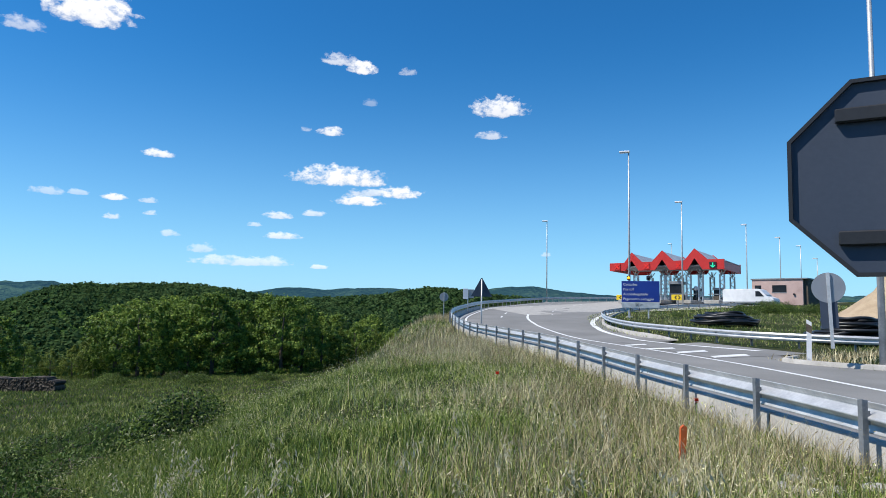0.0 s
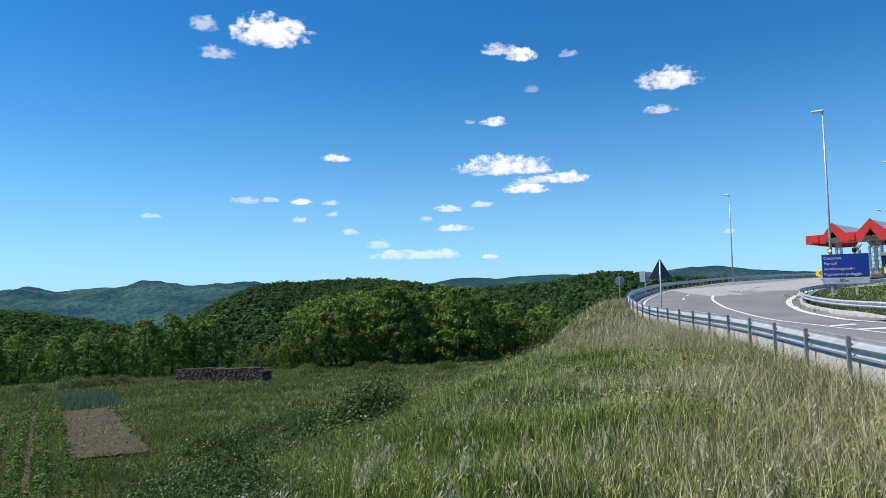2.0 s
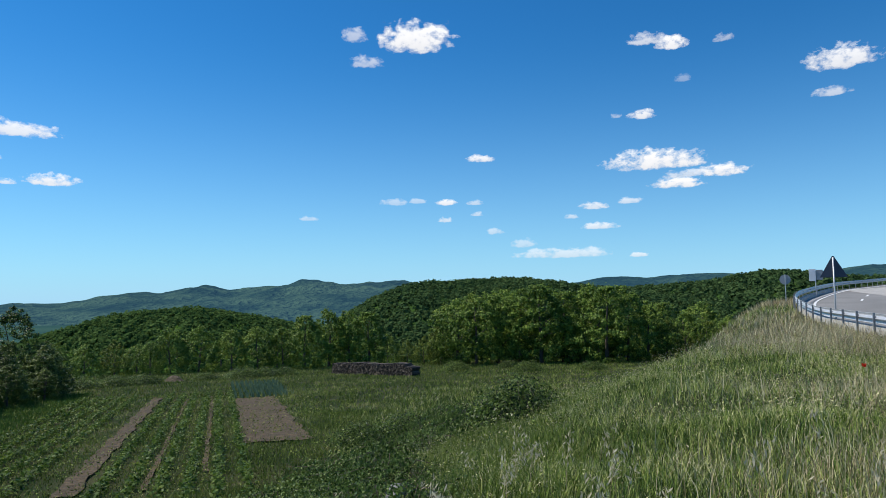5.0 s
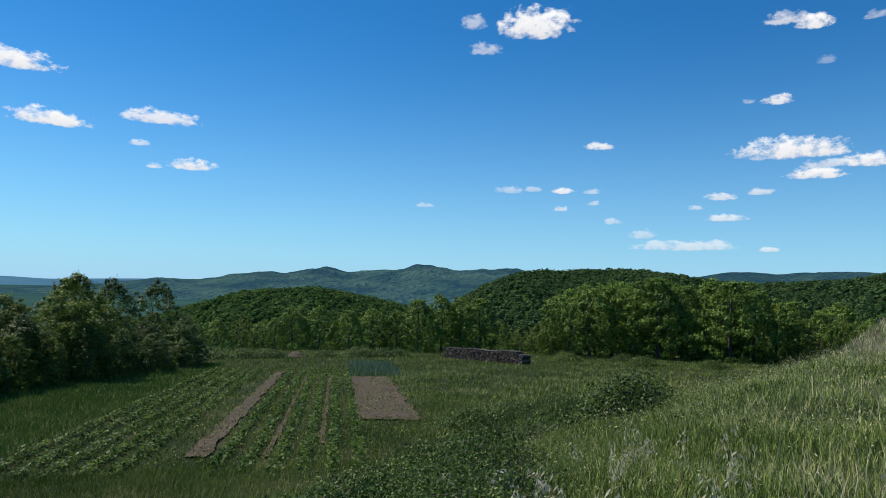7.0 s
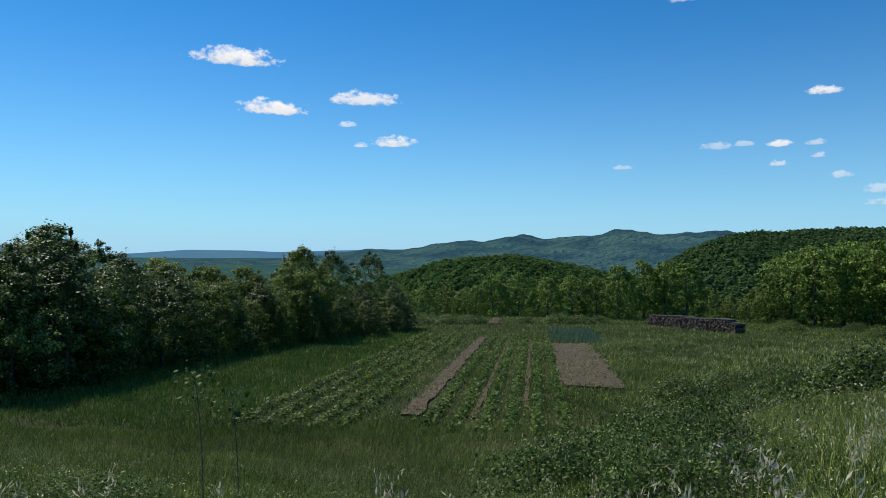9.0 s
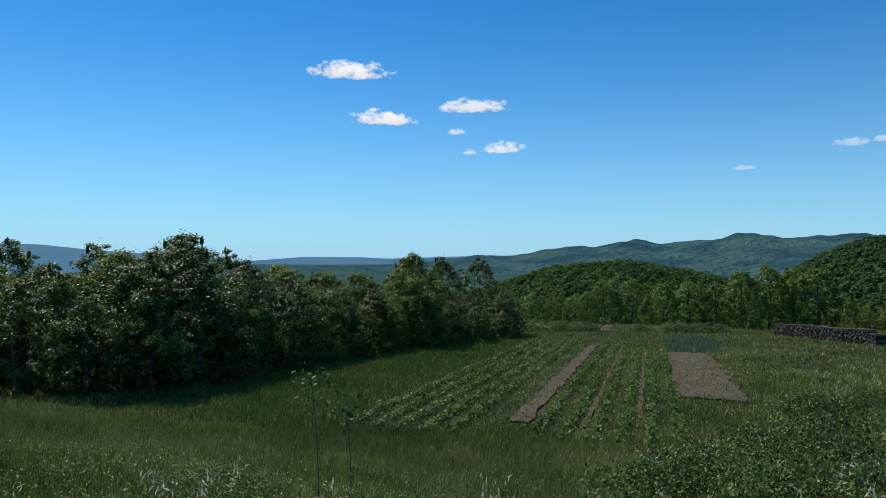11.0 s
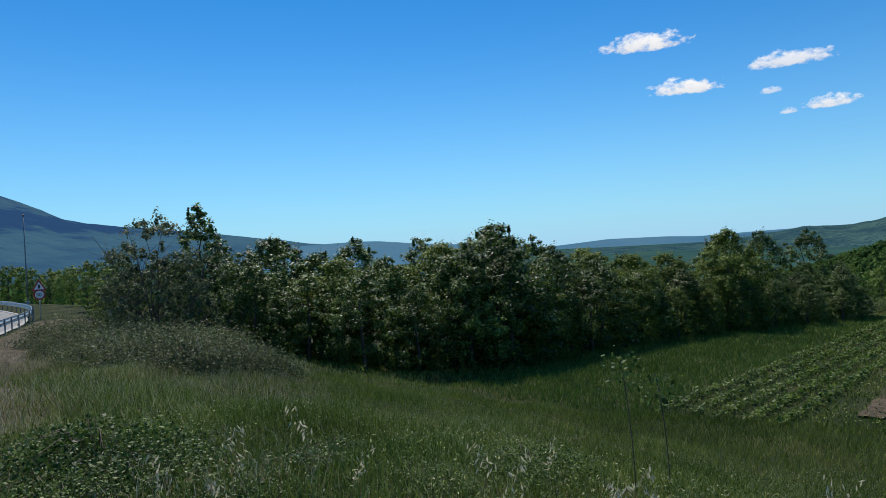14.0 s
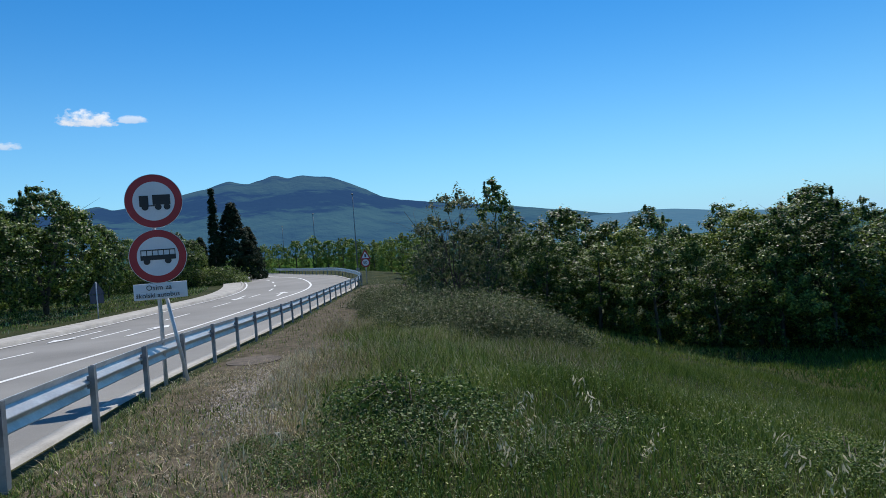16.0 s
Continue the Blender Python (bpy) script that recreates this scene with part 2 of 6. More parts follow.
def mountain_cover():
    """Pasture below, a belt of dark woods, thin grass and rock towards the top; blue emission paints in the haze."""
    m, nt, ln, bs = nodes_of("mountain")
    geo = nt.new("ShaderNodeNewGeometry")
    sep = nt.new("ShaderNodeSeparateXYZ")
    ln.new(geo.outputs["Position"], sep.inputs[0])
    stretch = nt.new("ShaderNodeVectorMath")
    stretch.operation = 'MULTIPLY'
    stretch.inputs[1].default_value = (.0042, .0042, .026)
    ln.new(geo.outputs["Position"], stretch.inputs[0])
    big = nt.new("ShaderNodeTexNoise")
    big.inputs["Scale"].default_value, big.inputs["Detail"].default_value, big.inputs["Roughness"].default_value = 1.0, 7, .62
    ln.new(stretch.outputs[0], big.inputs["Vector"])
    h = nt.new("ShaderNodeMath")
    h.operation = 'MULTIPLY_ADD'
    ln.new(sep.outputs[2], h.inputs[0])
    h.inputs[1].default_value = 1 / 430
    w = nt.new("ShaderNodeMath")
    w.operation = 'MULTIPLY_ADD'
    ln.new(big.outputs["Fac"], w.inputs[0])
    w.inputs[1].default_value, w.inputs[2].default_value = .75, -.375
    ln.new(w.outputs[0], h.inputs[2])
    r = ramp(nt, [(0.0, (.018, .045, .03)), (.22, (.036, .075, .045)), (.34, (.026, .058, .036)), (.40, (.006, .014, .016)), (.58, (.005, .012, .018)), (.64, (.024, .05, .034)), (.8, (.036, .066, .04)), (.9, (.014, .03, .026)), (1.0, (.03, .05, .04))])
    ln.new(h.outputs[0], r.inputs[0])
    ln.new(r.outputs[0], bs.inputs["Base Color"])
    bs.inputs["Roughness"].default_value, bs.inputs["Specular IOR Level"].default_value = 1.0, 0.0
    # Blue emission stands in for the haze in front of the mountain.
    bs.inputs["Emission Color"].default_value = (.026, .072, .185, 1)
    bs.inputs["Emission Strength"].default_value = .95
    fine = nt.new("ShaderNodeTexNoise")
    fine.inputs["Scale"].default_value, fine.inputs["Detail"].default_value = .006, 7
    ln.new(geo.outputs["Position"], fine.inputs["Vector"])
    b = nt.new("ShaderNodeBump")
    b.inputs["Strength"].default_value, b.inputs["Distance"].default_value = 1.0, 60
    ln.new(fine.outputs["Fac"], b.inputs["Height"])
    ln.new(b.outputs[0], bs.inputs["Normal"])
    return m


MOUNTAIN = mountain_cover()

# ---- plan: the guard rail's line, and the land to both sides of it ----
RAIL = [(-120, -100, -3.2), (-90, -66, -2.4), (-71, -46.6, -1.9), (-60, -36, -1.55), (-52.2, -29.6, -1.48), (-45.5, -25, -1.42),
        (-40, -22.2, -1.4), (-32.7, -19.3, -1.3), (-21.6, -14.5, -1.04), (-13.8, -10.8, -.67), (-8.7, -8.3, -.41), (-4.3, -5.8, -.2),
        (.2, -3.4, -.1), (3.2, -.6, .03), (4.3, 3, .1), (4.33, 7, .13), (3.75, 13, .2), (3.1, 20.2, .34), (2, 28, .42), (1.2, 34, .5),
        (.65, 40, .75), (.5, 46, 1.05), (1.2, 55, 1.45), (3.8, 70, 2.1), (6.9, 79.7, 2.5), (15.5, 102, 3.4), (27, 113, 3.9),
        (48, 124, 4.4), (90, 132, 4.8)]


def smooth_line(points, n):
    p = np.array(points, float)
    q = np.vstack([2 * p[0] - p[1], p, 2 * p[-1] - p[-2]])
    out = []
    for i in range(1, len(q) - 2):
        a, b, c, d = q[i - 1:i + 3]
        for k in range(n):
            u = k / n
            out.append(.5 * (2 * b + (c - a) * u + (2 * a - 5 * b + 4 * c - d) * u * u + (3 * b - a - 3 * c + d) * u ** 3))
    return np.array(out + [p[-1]])


def even(line, step):
    """The line again, with points a step apart."""
    s = np.concatenate([[0], np.cumsum(np.linalg.norm(np.diff(line[:, :2], axis=0), axis=1))])
    t = np.arange(0, s[-1], step)
    return np.stack([np.interp(t, s, line[:, k]) for k in range(3)], 1)


def offset(line, d):
    """The line moved d metres to its right."""
    t = np.gradient(line[:, :2], axis=0)
    t /= np.linalg.norm(t, axis=1)[:, None]
    out = line.copy()
    out[:, 0] += t[:, 1] * d
    out[:, 1] -= t[:, 0] * d
    return out


LINE = even(smooth_line(RAIL, 12), 0.5)
TANGENT = np.gradient(LINE[:, :2], axis=0)


def ease(v):
    v = np.clip(v, 0, 1)
    return v * v * (3 - 2 * v)


def lie(x, y):
    """How far left of the rail's line a place is (right: negative), and the road's height there."""
    x, y = np.atleast_1d(np.asarray(x, float)), np.atleast_1d(np.asarray(y, float))
    u, z = np.empty(x.shape), np.empty(x.shape)
    for i in range(0, len(x), 4000):
        dx, dy = x[i:i + 4000, None] - LINE[:, 0], y[i:i + 4000, None] - LINE[:, 1]
        d = np.hypot(dx, dy)
        j = d.argmin(1)
        k = np.arange(len(j))
        side = np.sign(TANGENT[j, 0] * dy[k, j] - TANGENT[j, 1] * dx[k, j])
        w = 1 / (d + 1) ** 4
        u[i:i + 4000], z[i:i + 4000] = d[k, j] * side, (w * LINE[:, 2]).sum(1) / w.sum(1)
    return u, z


def field_height(x, y):
    e = (y - x) * .7071
    z = -2.3 - .045 * np.clip(e, -30, 80)
    return z - .16 * np.clip(e - 80, 0, 210)


def land(x, y):
    """The ground's height."""
    x, y = np.atleast_1d(np.asarray(x, float)), np.atleast_1d(np.asarray(y, float))
    u, zr = lie(x, y)
    r = np.hypot(x, y)
    steep = ease((y - 14) / 20)
    k = ease((u - 3.5 + 2.4 * steep) / (12.5 - 4.5 * steep))
    f = field_height(x, y)
    z = zr * (1 - k) + f * k
    far = ease((-u - 60) / 400)
    z = np.where(u < 0, zr * (1 - far) - 12 * far, z)
    bumps = (.06 * np.sin(x * 1.7 + 1.3 * np.sin(y * .9)) + .05 * np.sin(y * 2.3 + x * .7)) * ease((u - 1) / 3) * (1 - ease((u - 14) / 5)) * ease((r - 2) / 3)
    return z + bumps


def land_at(x, y):
    return float(land(x, y)[0])


def paved(x, y):
    """The paving's height: the crowned road, and the land beside it."""
    u, z = lie(x, y)
    i = np.array([np.hypot(LINE[:, 0] - a, LINE[:, 1] - b).argmin() for a, b in zip(np.atleast_1d(x), np.atleast_1d(y))])
    k = ease((-u - 9.0) / 1.4)
    return (LINE[i, 2] + .02 * (1 - ease((-u - 6.5) / 2.8))) * (1 - k) + land(x, y) * k
# ---- end plan ----


# ---- builders ----
def mesh_np(name, verts, faces, mats, index=None, smooth=False):
    me = bpy.data.meshes.new(name)
    verts, faces = np.asarray(verts, np.float32), np.asarray(faces, np.int32)
    k = faces.shape[1]
    me.vertices.add(len(verts))
    me.vertices.foreach_set("co", verts.ravel())
    me.loops.add(faces.size)
    me.loops.foreach_set("vertex_index", faces.ravel())
    me.polygons.add(len(faces))
    me.polygons.foreach_set("loop_start", np.arange(0, faces.size, k, dtype=np.int32))
    me.polygons.foreach_set("loop_total", np.full(len(faces), k, np.int32))
    for m in mats if isinstance(mats, (list, tuple)) else [mats]:
        me.materials.append(m)
    if index is not None:
        me.polygons.foreach_set("material_index", np.asarray(index, np.int32))
    if smooth:
        me.polygons.foreach_set("use_smooth", np.ones(len(faces), bool))
    me.update()
    me.validate()
    return me


def part(name, data, material, parent, label="", m=None):
    """Links a bmesh or a mesh as one object under a thing or part."""
    if isinstance(data, bmesh.types.BMesh):
        me = bpy.data.meshes.new(name)
        data.to_mesh(me)
        data.free()
        me.materials.append(material)
    else:
        me = data
    ob = new(name, me)
    ob.parent = parent
    if m is not None:
        ob.matrix_basis = m
    return tagged(ob, label)


def thing(name, m, label, category, group="", kind=""):
    ob = new(name)
    ob.empty_display_size = 0.2
    ob.matrix_basis = m
    return tagged(ob, label, category, group, kind)


def box(bm, x0, x1, y0, y1, z0, z1, bevel=0.0):
    r = bmesh.ops.create_cube(bm, size=1, matrix=Matrix.LocRotScale(((x0 + x1) / 2, (y0 + y1) / 2, (z0 + z1) / 2), None, (x1 - x0, y1 - y0, z1 - z0)))
    if bevel:
        es = list({e for v in r["verts"] for e in v.link_edges})
        bmesh.ops.bevel(bm, geom=es, offset=bevel, segments=1, affect='EDGES')
    return bm


def boxed(*a, **k):
    return box(bmesh.new(), *a, **k)


def tube(points, radii, sides=8, cap=True):
    """A tapered tube along points."""
    p = np.asarray(points, float)
    radii = np.broadcast_to(np.asarray(radii, float), (len(p),))
    t = np.gradient(p, axis=0)
    v, f = [], []
    for i in range(len(p)):
        d = Vector(t[i]).normalized()
        a = d.cross(Vector((0.13, 0.97, 0.2)) if abs(d.z) > .7 else Vector((0, 0, 1))).normalized()
        b = d.cross(a)
        for k in range(sides):
            w = 2 * math.pi * k / sides
            v.append(Vector(p[i]) + (a * math.cos(w) + b * math.sin(w)) * radii[i])
    for i in range(len(p) - 1):
        for k in range(sides):
            n = (k + 1) % sides
            f.append((i * sides + k, i * sides + n, (i + 1) * sides + n, (i + 1) * sides + k))
    bm = bmesh.new()
    vs = [bm.verts.new(c) for c in v]
    for q in f:
        bm.faces.new([vs[i] for i in q])
    if cap:
        bm.faces.new(vs[:sides][::-1])
        bm.faces.new(vs[-sides:])
    for fc in bm.faces:
        fc.smooth = True
    bmesh.ops.recalc_face_normals(bm, faces=bm.faces)
    return bm


def sweep(line, profile, closed=False):
    """Sweeps a profile of (right, up) pairs along a line; vertices and quads."""
    line = np.asarray(line, float)
    t = np.gradient(line[:, :2], axis=0)
    t /= np.linalg.norm(t, axis=1)[:, None]
    pr = np.asarray(profile, float)
    n, k = len(line), len(pr)
    v = np.empty((n, k, 3))
    v[:, :, 0] = line[:, None, 0] + t[:, None, 1] * pr[None, :, 0]
    v[:, :, 1] = line[:, None, 1] - t[:, None, 0] * pr[None, :, 0]
    v[:, :, 2] = line[:, None, 2] + pr[None, :, 1]
    i, j = np.meshgrid(np.arange(n - 1), np.arange(k if closed else k - 1), indexing="ij")
    a, b = i * k + j, i * k + (j + 1) % k
    f = np.stack([a, b, b + k, a + k], -1).reshape(-1, 4)
    return v.reshape(-1, 3), f


def patch(corners, nu, nv, dz):
    """A sheet that follows the land between four corners (x, y)."""
    c = np.array(corners, float)
    u, v = np.meshgrid(np.linspace(0, 1, nu + 1), np.linspace(0, 1, nv + 1), indexing="ij")
    u, v = u[..., None], v[..., None]
    p = (c[0] * (1 - u) + c[1] * u) * (1 - v) + (c[3] * (1 - u) + c[2] * u) * v
    p = p.reshape(-1, 2)
    i, j = np.meshgrid(np.arange(nu), np.arange(nv), indexing="ij")
    a = i * (nv + 1) + j
    f = np.stack([a, a + nv + 1, a + nv + 2, a + 1], -1).reshape(-1, 4)
    return np.column_stack([p, land(p[:, 0], p[:, 1]) + dz]), f


def at_az(az, d, z=None):
    a = radians(az)
    x, y = -math.sin(a) * d, math.cos(a) * d
    return (x, y, land_at(x, y) if z is None else z)


# ---- ground ----
def build_ground():
    radii = np.concatenate([[0.02], np.arange(0.5, 14, .4), np.arange(14, 40, .8), np.arange(40, 130, 2), np.geomspace(130, 4900, 34)])
    n = 480
    a = np.linspace(0, 2 * np.pi, n, endpoint=False)
    x, y = np.outer(radii, -np.sin(a)).ravel(), np.outer(radii, np.cos(a)).ravel()
    x, y = x + .9, y - .9
    u, _ = lie(x, y)
    z = land(x, y) - .3 * ease((-u - .35) / .8) * ease((10 + u) / .8)
    i, j = np.meshgrid(np.arange(len(radii) - 1), np.arange(n), indexing="ij")
    p, q = i * n + j, i * n + (j + 1) % n
    f = np.stack([p, p + n, q + n, q], -1).reshape(-1, 4)[:, ::-1]
    v = np.column_stack([x, y, z])
    far = np.repeat(radii[:-1] > 112, n)
    # MIDPLAIN, on the farthest rings, glows with painted-in haze.
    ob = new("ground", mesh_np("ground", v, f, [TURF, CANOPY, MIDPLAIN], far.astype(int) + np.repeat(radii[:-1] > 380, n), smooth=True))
    tagged(ob, "uneven green and straw-coloured grassy ground falling to a valley", "ground", kind="structure")


build_ground()


# ---- road ----
def build_road():
    fine = even(LINE, 1.0)
    v, f = sweep(fine, [(.4, -.004), (3.7, .02), (6.5, .02), (9.3, .0)])
    tagged(new("road", mesh_np("road", v, f, ASPHALT, smooth=True)), "pale grey worn asphalt road curving along the guard rail", "road", kind="structure")
    bend = int(np.argmin(np.hypot(fine[:, 0] - 1, fine[:, 1] + 2.6)))
    for line, wide in ((fine[:bend + 1], .56), (fine[bend:], .9)):
        v, f = sweep(line, [(.3, -.25), (.3, .03), (wide, .016), (wide, -.25)])
        tagged(new("pavement", mesh_np("edge_strip", v, f, CONCRETE)), "light concrete edge strip under the guard rail", "pavement", kind="structure")

    wall = thing("low_wall", Matrix(), "low weathered concrete wall of cast blocks under the guard rail", "wall", kind="structure")
    near = even(LINE, .5)
    start = int(np.argmin(np.hypot(near[:, 0] - 3.2, near[:, 1] + .6)))
    for i in range(start, start + 140, 5):
        run = near[i:i + 6].copy()
        run[-1] += (run[-2] - run[-1]) * .04
        v, f = sweep(run, [(.14, -.25), (.14, .31), (.16, .335), (.31, .335), (.33, .31), (.33, -.25)])
        part("block", mesh_np("block", v, f, CONCRETE), CONCRETE, wall)

    def mark(name, d, width, y_from, y_to, dash=None, label="white painted road line"):
        line = offset(even(LINE, .5), d)
        s = np.arange(len(line)) * .5
        keep = (s >= y_from) & (s <= y_to)
        line, s = line[keep], s[keep]
        vs, fs = sweep(line, [(-width / 2, .026), (width / 2, .026)])
        if dash:
            fs = fs[((s[:-1] - y_from) % (dash[0] + dash[1])) < dash[0]]
        tagged(new(name, mesh_np(name, vs, fs, PAINT)), label, "road marking", kind="structure")

    global STATION
    total = len(even(LINE, .5)) * .5
    here = float(np.argmin(np.hypot(LINE[:, 0], LINE[:, 1] - 8))) * .5
    STATION = here
    mark("edge_line", 1.05, .15, here - 12, total)
    mark("centre_line", 5.6, .18, here - 2, here + 58)
    mark("lane_dashes", 3.6, .13, here + 44, here + 130, (2.5, 4))
    mark("lane_dashes", 7.6, .13, here + 50, here + 110, (2.5, 4))
    mark("centre_line", 3.8, .15, 60, here - 16)
    mark("lane_dashes", 6.6, .13, 60, here - 18, (3, 3.5))
    mark("edge_line", 8.9, .13, 40, here - 14)


build_road()


# ---- guard rail ----
BEAM = [(.06, .43), (.065, .445), (.11, .50), (.11, .52), (.0, .575), (.0, .60), (.11, .662), (.11, .68), (.065, .735), (.06, .75)]


def guard_rail(name, line, label, posts=2.0, section=4.0, lean=1.0, top=0.0):
    """W-beam sections on C-shaped posts along a line."""
    rail = thing(name, Matrix(), label, "guard rail")
    fine = even(line, .5)
    fine[:, 2] += top
    prof = [(a * lean, b) for a, b in BEAM]
    back = [(a * lean - .006 * lean, b) for a, b in BEAM[::-1]]
    step = int(section / .5)
    for i in range(0, len(fine) - 2, step):
        seg = fine[max(i - 0, 0):i + step + 1].copy()
        if len(seg) < 2:
            continue
        v, f = sweep(seg, prof + back, True)
        part("beam", mesh_np("beam", v, f, ZINC, smooth=False), ZINC, rail)
    bm = bmesh.new()
    for b in ((-.06, .0, -.035, -.029), (-.06, .0, .029, .035), (-.06, -.052, -.029, .029)):
        box(bm, b[0], b[1], b[2], b[3], -.5, .77)
    box(bm, 0, .025, -.03, .03, .52, .66)
    me = bpy.data.meshes.new("post")
    bm.to_mesh(me)
    bm.free()
    me.materials.append(DARKZINC)
    for p, q in zip(even(line, posts)[:-1], even(line, posts)[1:]):
        d = q - p
        part("post", me, DARKZINC, rail, m=Matrix.Translation((p[0], p[1], p[2] + top)) @ Matrix.Rotation(math.atan2(d[1], d[0]) + math.pi / 2 + (math.pi if lean > 0 else 0), 4, 'Z'))
    return rail


split = int(np.argmin(np.hypot(LINE[:, 0] - 1.5, LINE[:, 1] + 2.3)))
guard_rail("guard_rail", LINE[split:split + 330], "galvanised steel W-beam guard rail on posts beside the curve")
guard_rail("guard_rail", LINE[20:split + 5], "galvanised steel W-beam guard rail beside the lower road")


# ---- hills ----
GRID = {}


def ridge(name, crest, dist, depth, foot, mat, label, rough=0.05, step=0.3, rows=16, freq=1.0, seed=0):
    """A hill: crest is (azimuth, elevation) from the walk's start; it rises from a foot in front and falls behind."""
    crest = sorted(crest)
    az = np.arange(crest[0][0], crest[-1][0] + step, step)
    el = np.interp(az, [c[0] for c in crest], [c[1] for c in crest])
    for _ in range(2):
        el[1:-1] = (el[:-2] + 2 * el[1:-1] + el[2:]) / 4
    verts = []
    for i, (a, e) in enumerate(zip(az, el)):
        for r in range(rows + 6):
            w = r / rows
            d = dist * (1 - depth * (1 - w))
            top = EYE + dist * math.tan(radians(e))
            k = float(ease(w)) if w <= 1 else float(1 - ease((w - 1) * 1.2))
            z = foot + (top - foot) * k
            x, y = -math.sin(radians(a)) * d, math.cos(radians(a)) * d
            n = noise.fractal(Vector((x, y, seed)) * freq * 4 / dist, 1.0, 2.0, 5)
            z += n * rough * (top - foot) * min(1, 2.2 * (1 - abs(w - .5)) if w < 1 else .3) * (0.25 if abs(w - 1) < .02 else 1)
            verts.append((x, y, z))
    k = rows + 6
    i, j = np.meshgrid(np.arange(len(az) - 1), np.arange(k - 1), indexing="ij")
    a0 = i * k + j
    f = np.stack([a0, a0 + 1, a0 + k + 1, a0 + k], -1).reshape(-1, 4)
    ob = new(name, mesh_np(name, verts, f, mat, smooth=True))
    GRID[ob.name] = np.array(verts).reshape(len(az), k, 3)
    return tagged(ob, label, "hill", kind="structure")


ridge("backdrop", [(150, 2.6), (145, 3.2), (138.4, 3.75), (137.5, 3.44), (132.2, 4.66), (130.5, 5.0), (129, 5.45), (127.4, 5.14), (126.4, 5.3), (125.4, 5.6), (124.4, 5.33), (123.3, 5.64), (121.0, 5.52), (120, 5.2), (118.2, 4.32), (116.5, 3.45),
                   (112.3, 2.69), (110.6, 2.5), (105.9, 2.0), (101, 1.35), (98.5, .85), (94.5, .5), (90, .1)], 4300, .55, -60, MOUNTAIN, "mountain with bare upper slopes, blue haze painted in as glow", .06, .2, 34, 2.6, 3)
ridge("backdrop", [(104, .2), (101, .6), (98, .8), (94.5, .88), (92.8, .84), (90, .5), (86, .2), (80, -.2)], 2600, .4, -60, FARHILL, "distant wooded ridge, blue-green from painted-in haze", .08, .25, 14, 2, 5)
ridge("backdrop", [(88, -.6), (80, -.45), (77.4, -.35), (73.6, -.05), (69, -.08), (66.6, -.2), (61.6, -.03), (58, .05), (54, .0), (50, -.3)], 4000, .3, -70, FARHILL, "distant ridge on the horizon, blue from painted-in haze", .04, .25, 10, 1, 7)
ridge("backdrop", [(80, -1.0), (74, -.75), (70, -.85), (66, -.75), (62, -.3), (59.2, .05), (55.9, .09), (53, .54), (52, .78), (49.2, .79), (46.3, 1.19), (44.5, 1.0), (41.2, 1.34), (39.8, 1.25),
                   (38.5, 1.57), (36.7, 1.57), (34.9, 1.35), (33.7, 1.5), (30.7, 1.58), (28, 1.3), (24, 1.0), (18, .6)], 2300, .6, -70, MIDHILL, "wooded hills across the valley, blue-green from painted-in haze", .13, .2, 30, 4, 9)
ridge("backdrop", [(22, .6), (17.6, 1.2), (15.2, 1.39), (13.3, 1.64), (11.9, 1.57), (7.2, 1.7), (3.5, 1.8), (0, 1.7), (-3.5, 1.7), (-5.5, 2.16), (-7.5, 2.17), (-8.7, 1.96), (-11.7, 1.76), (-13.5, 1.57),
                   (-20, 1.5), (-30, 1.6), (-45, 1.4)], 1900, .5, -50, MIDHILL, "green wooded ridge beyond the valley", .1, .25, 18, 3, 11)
HILLS = [
    ([(37, -2.6), (34.5, -1.2), (32.4, .1), (29.5, 1.05), (25.6, 1.3), (23, 1.45), (20.5, 1.5), (17.6, 1.2), (13, .5), (8, -.2), (4, -1)], 420, .55, -42, CANOPY, "dark green wooded hill", 21),
    ([(66, -4.6), (59.7, -3.4), (55.9, -2.2), (53, -1.15), (49.7, -.8), (46.8, -.62), (44.5, -1.0), (40.7, -1.7), (36, -2.8), (30, -4)], 330, .5, -40, CANOPYLIGHT, "bright green wooded hill", 23),
    ([(20, -.6), (15, .3), (10, .75), (5, 1.0), (2.2, 1.6), (.4, 1.75), (-1.8, 1.5), (-4, 1.2), (-8, .9)], 650, .55, -45, CANOPY, "dark green wooded rise beyond the road", 25),
]


def leaf_cards(centres, normals, size, rg, spread=0.9, aspect=0.62):
    """Small pointed leaf quads round given centres."""
    n = len(centres)
    a = rg.normal(size=(n, 3)) * spread + normals
    a /= np.linalg.norm(a, axis=1)[:, None] + 1e-9
    b = np.cross(a, rg.normal(size=(n, 3)))
    b /= np.linalg.norm(b, axis=1)[:, None] + 1e-9
    c = np.cross(a, b)
    s = (size * rg.uniform(.6, 1.35, n))[:, None]
    v = np.stack([centres - b * s, centres + c * s * aspect, centres + b * s, centres - c * s * aspect], 1).reshape(-1, 3)
    return v, np.arange(4 * n).reshape(-1, 4)


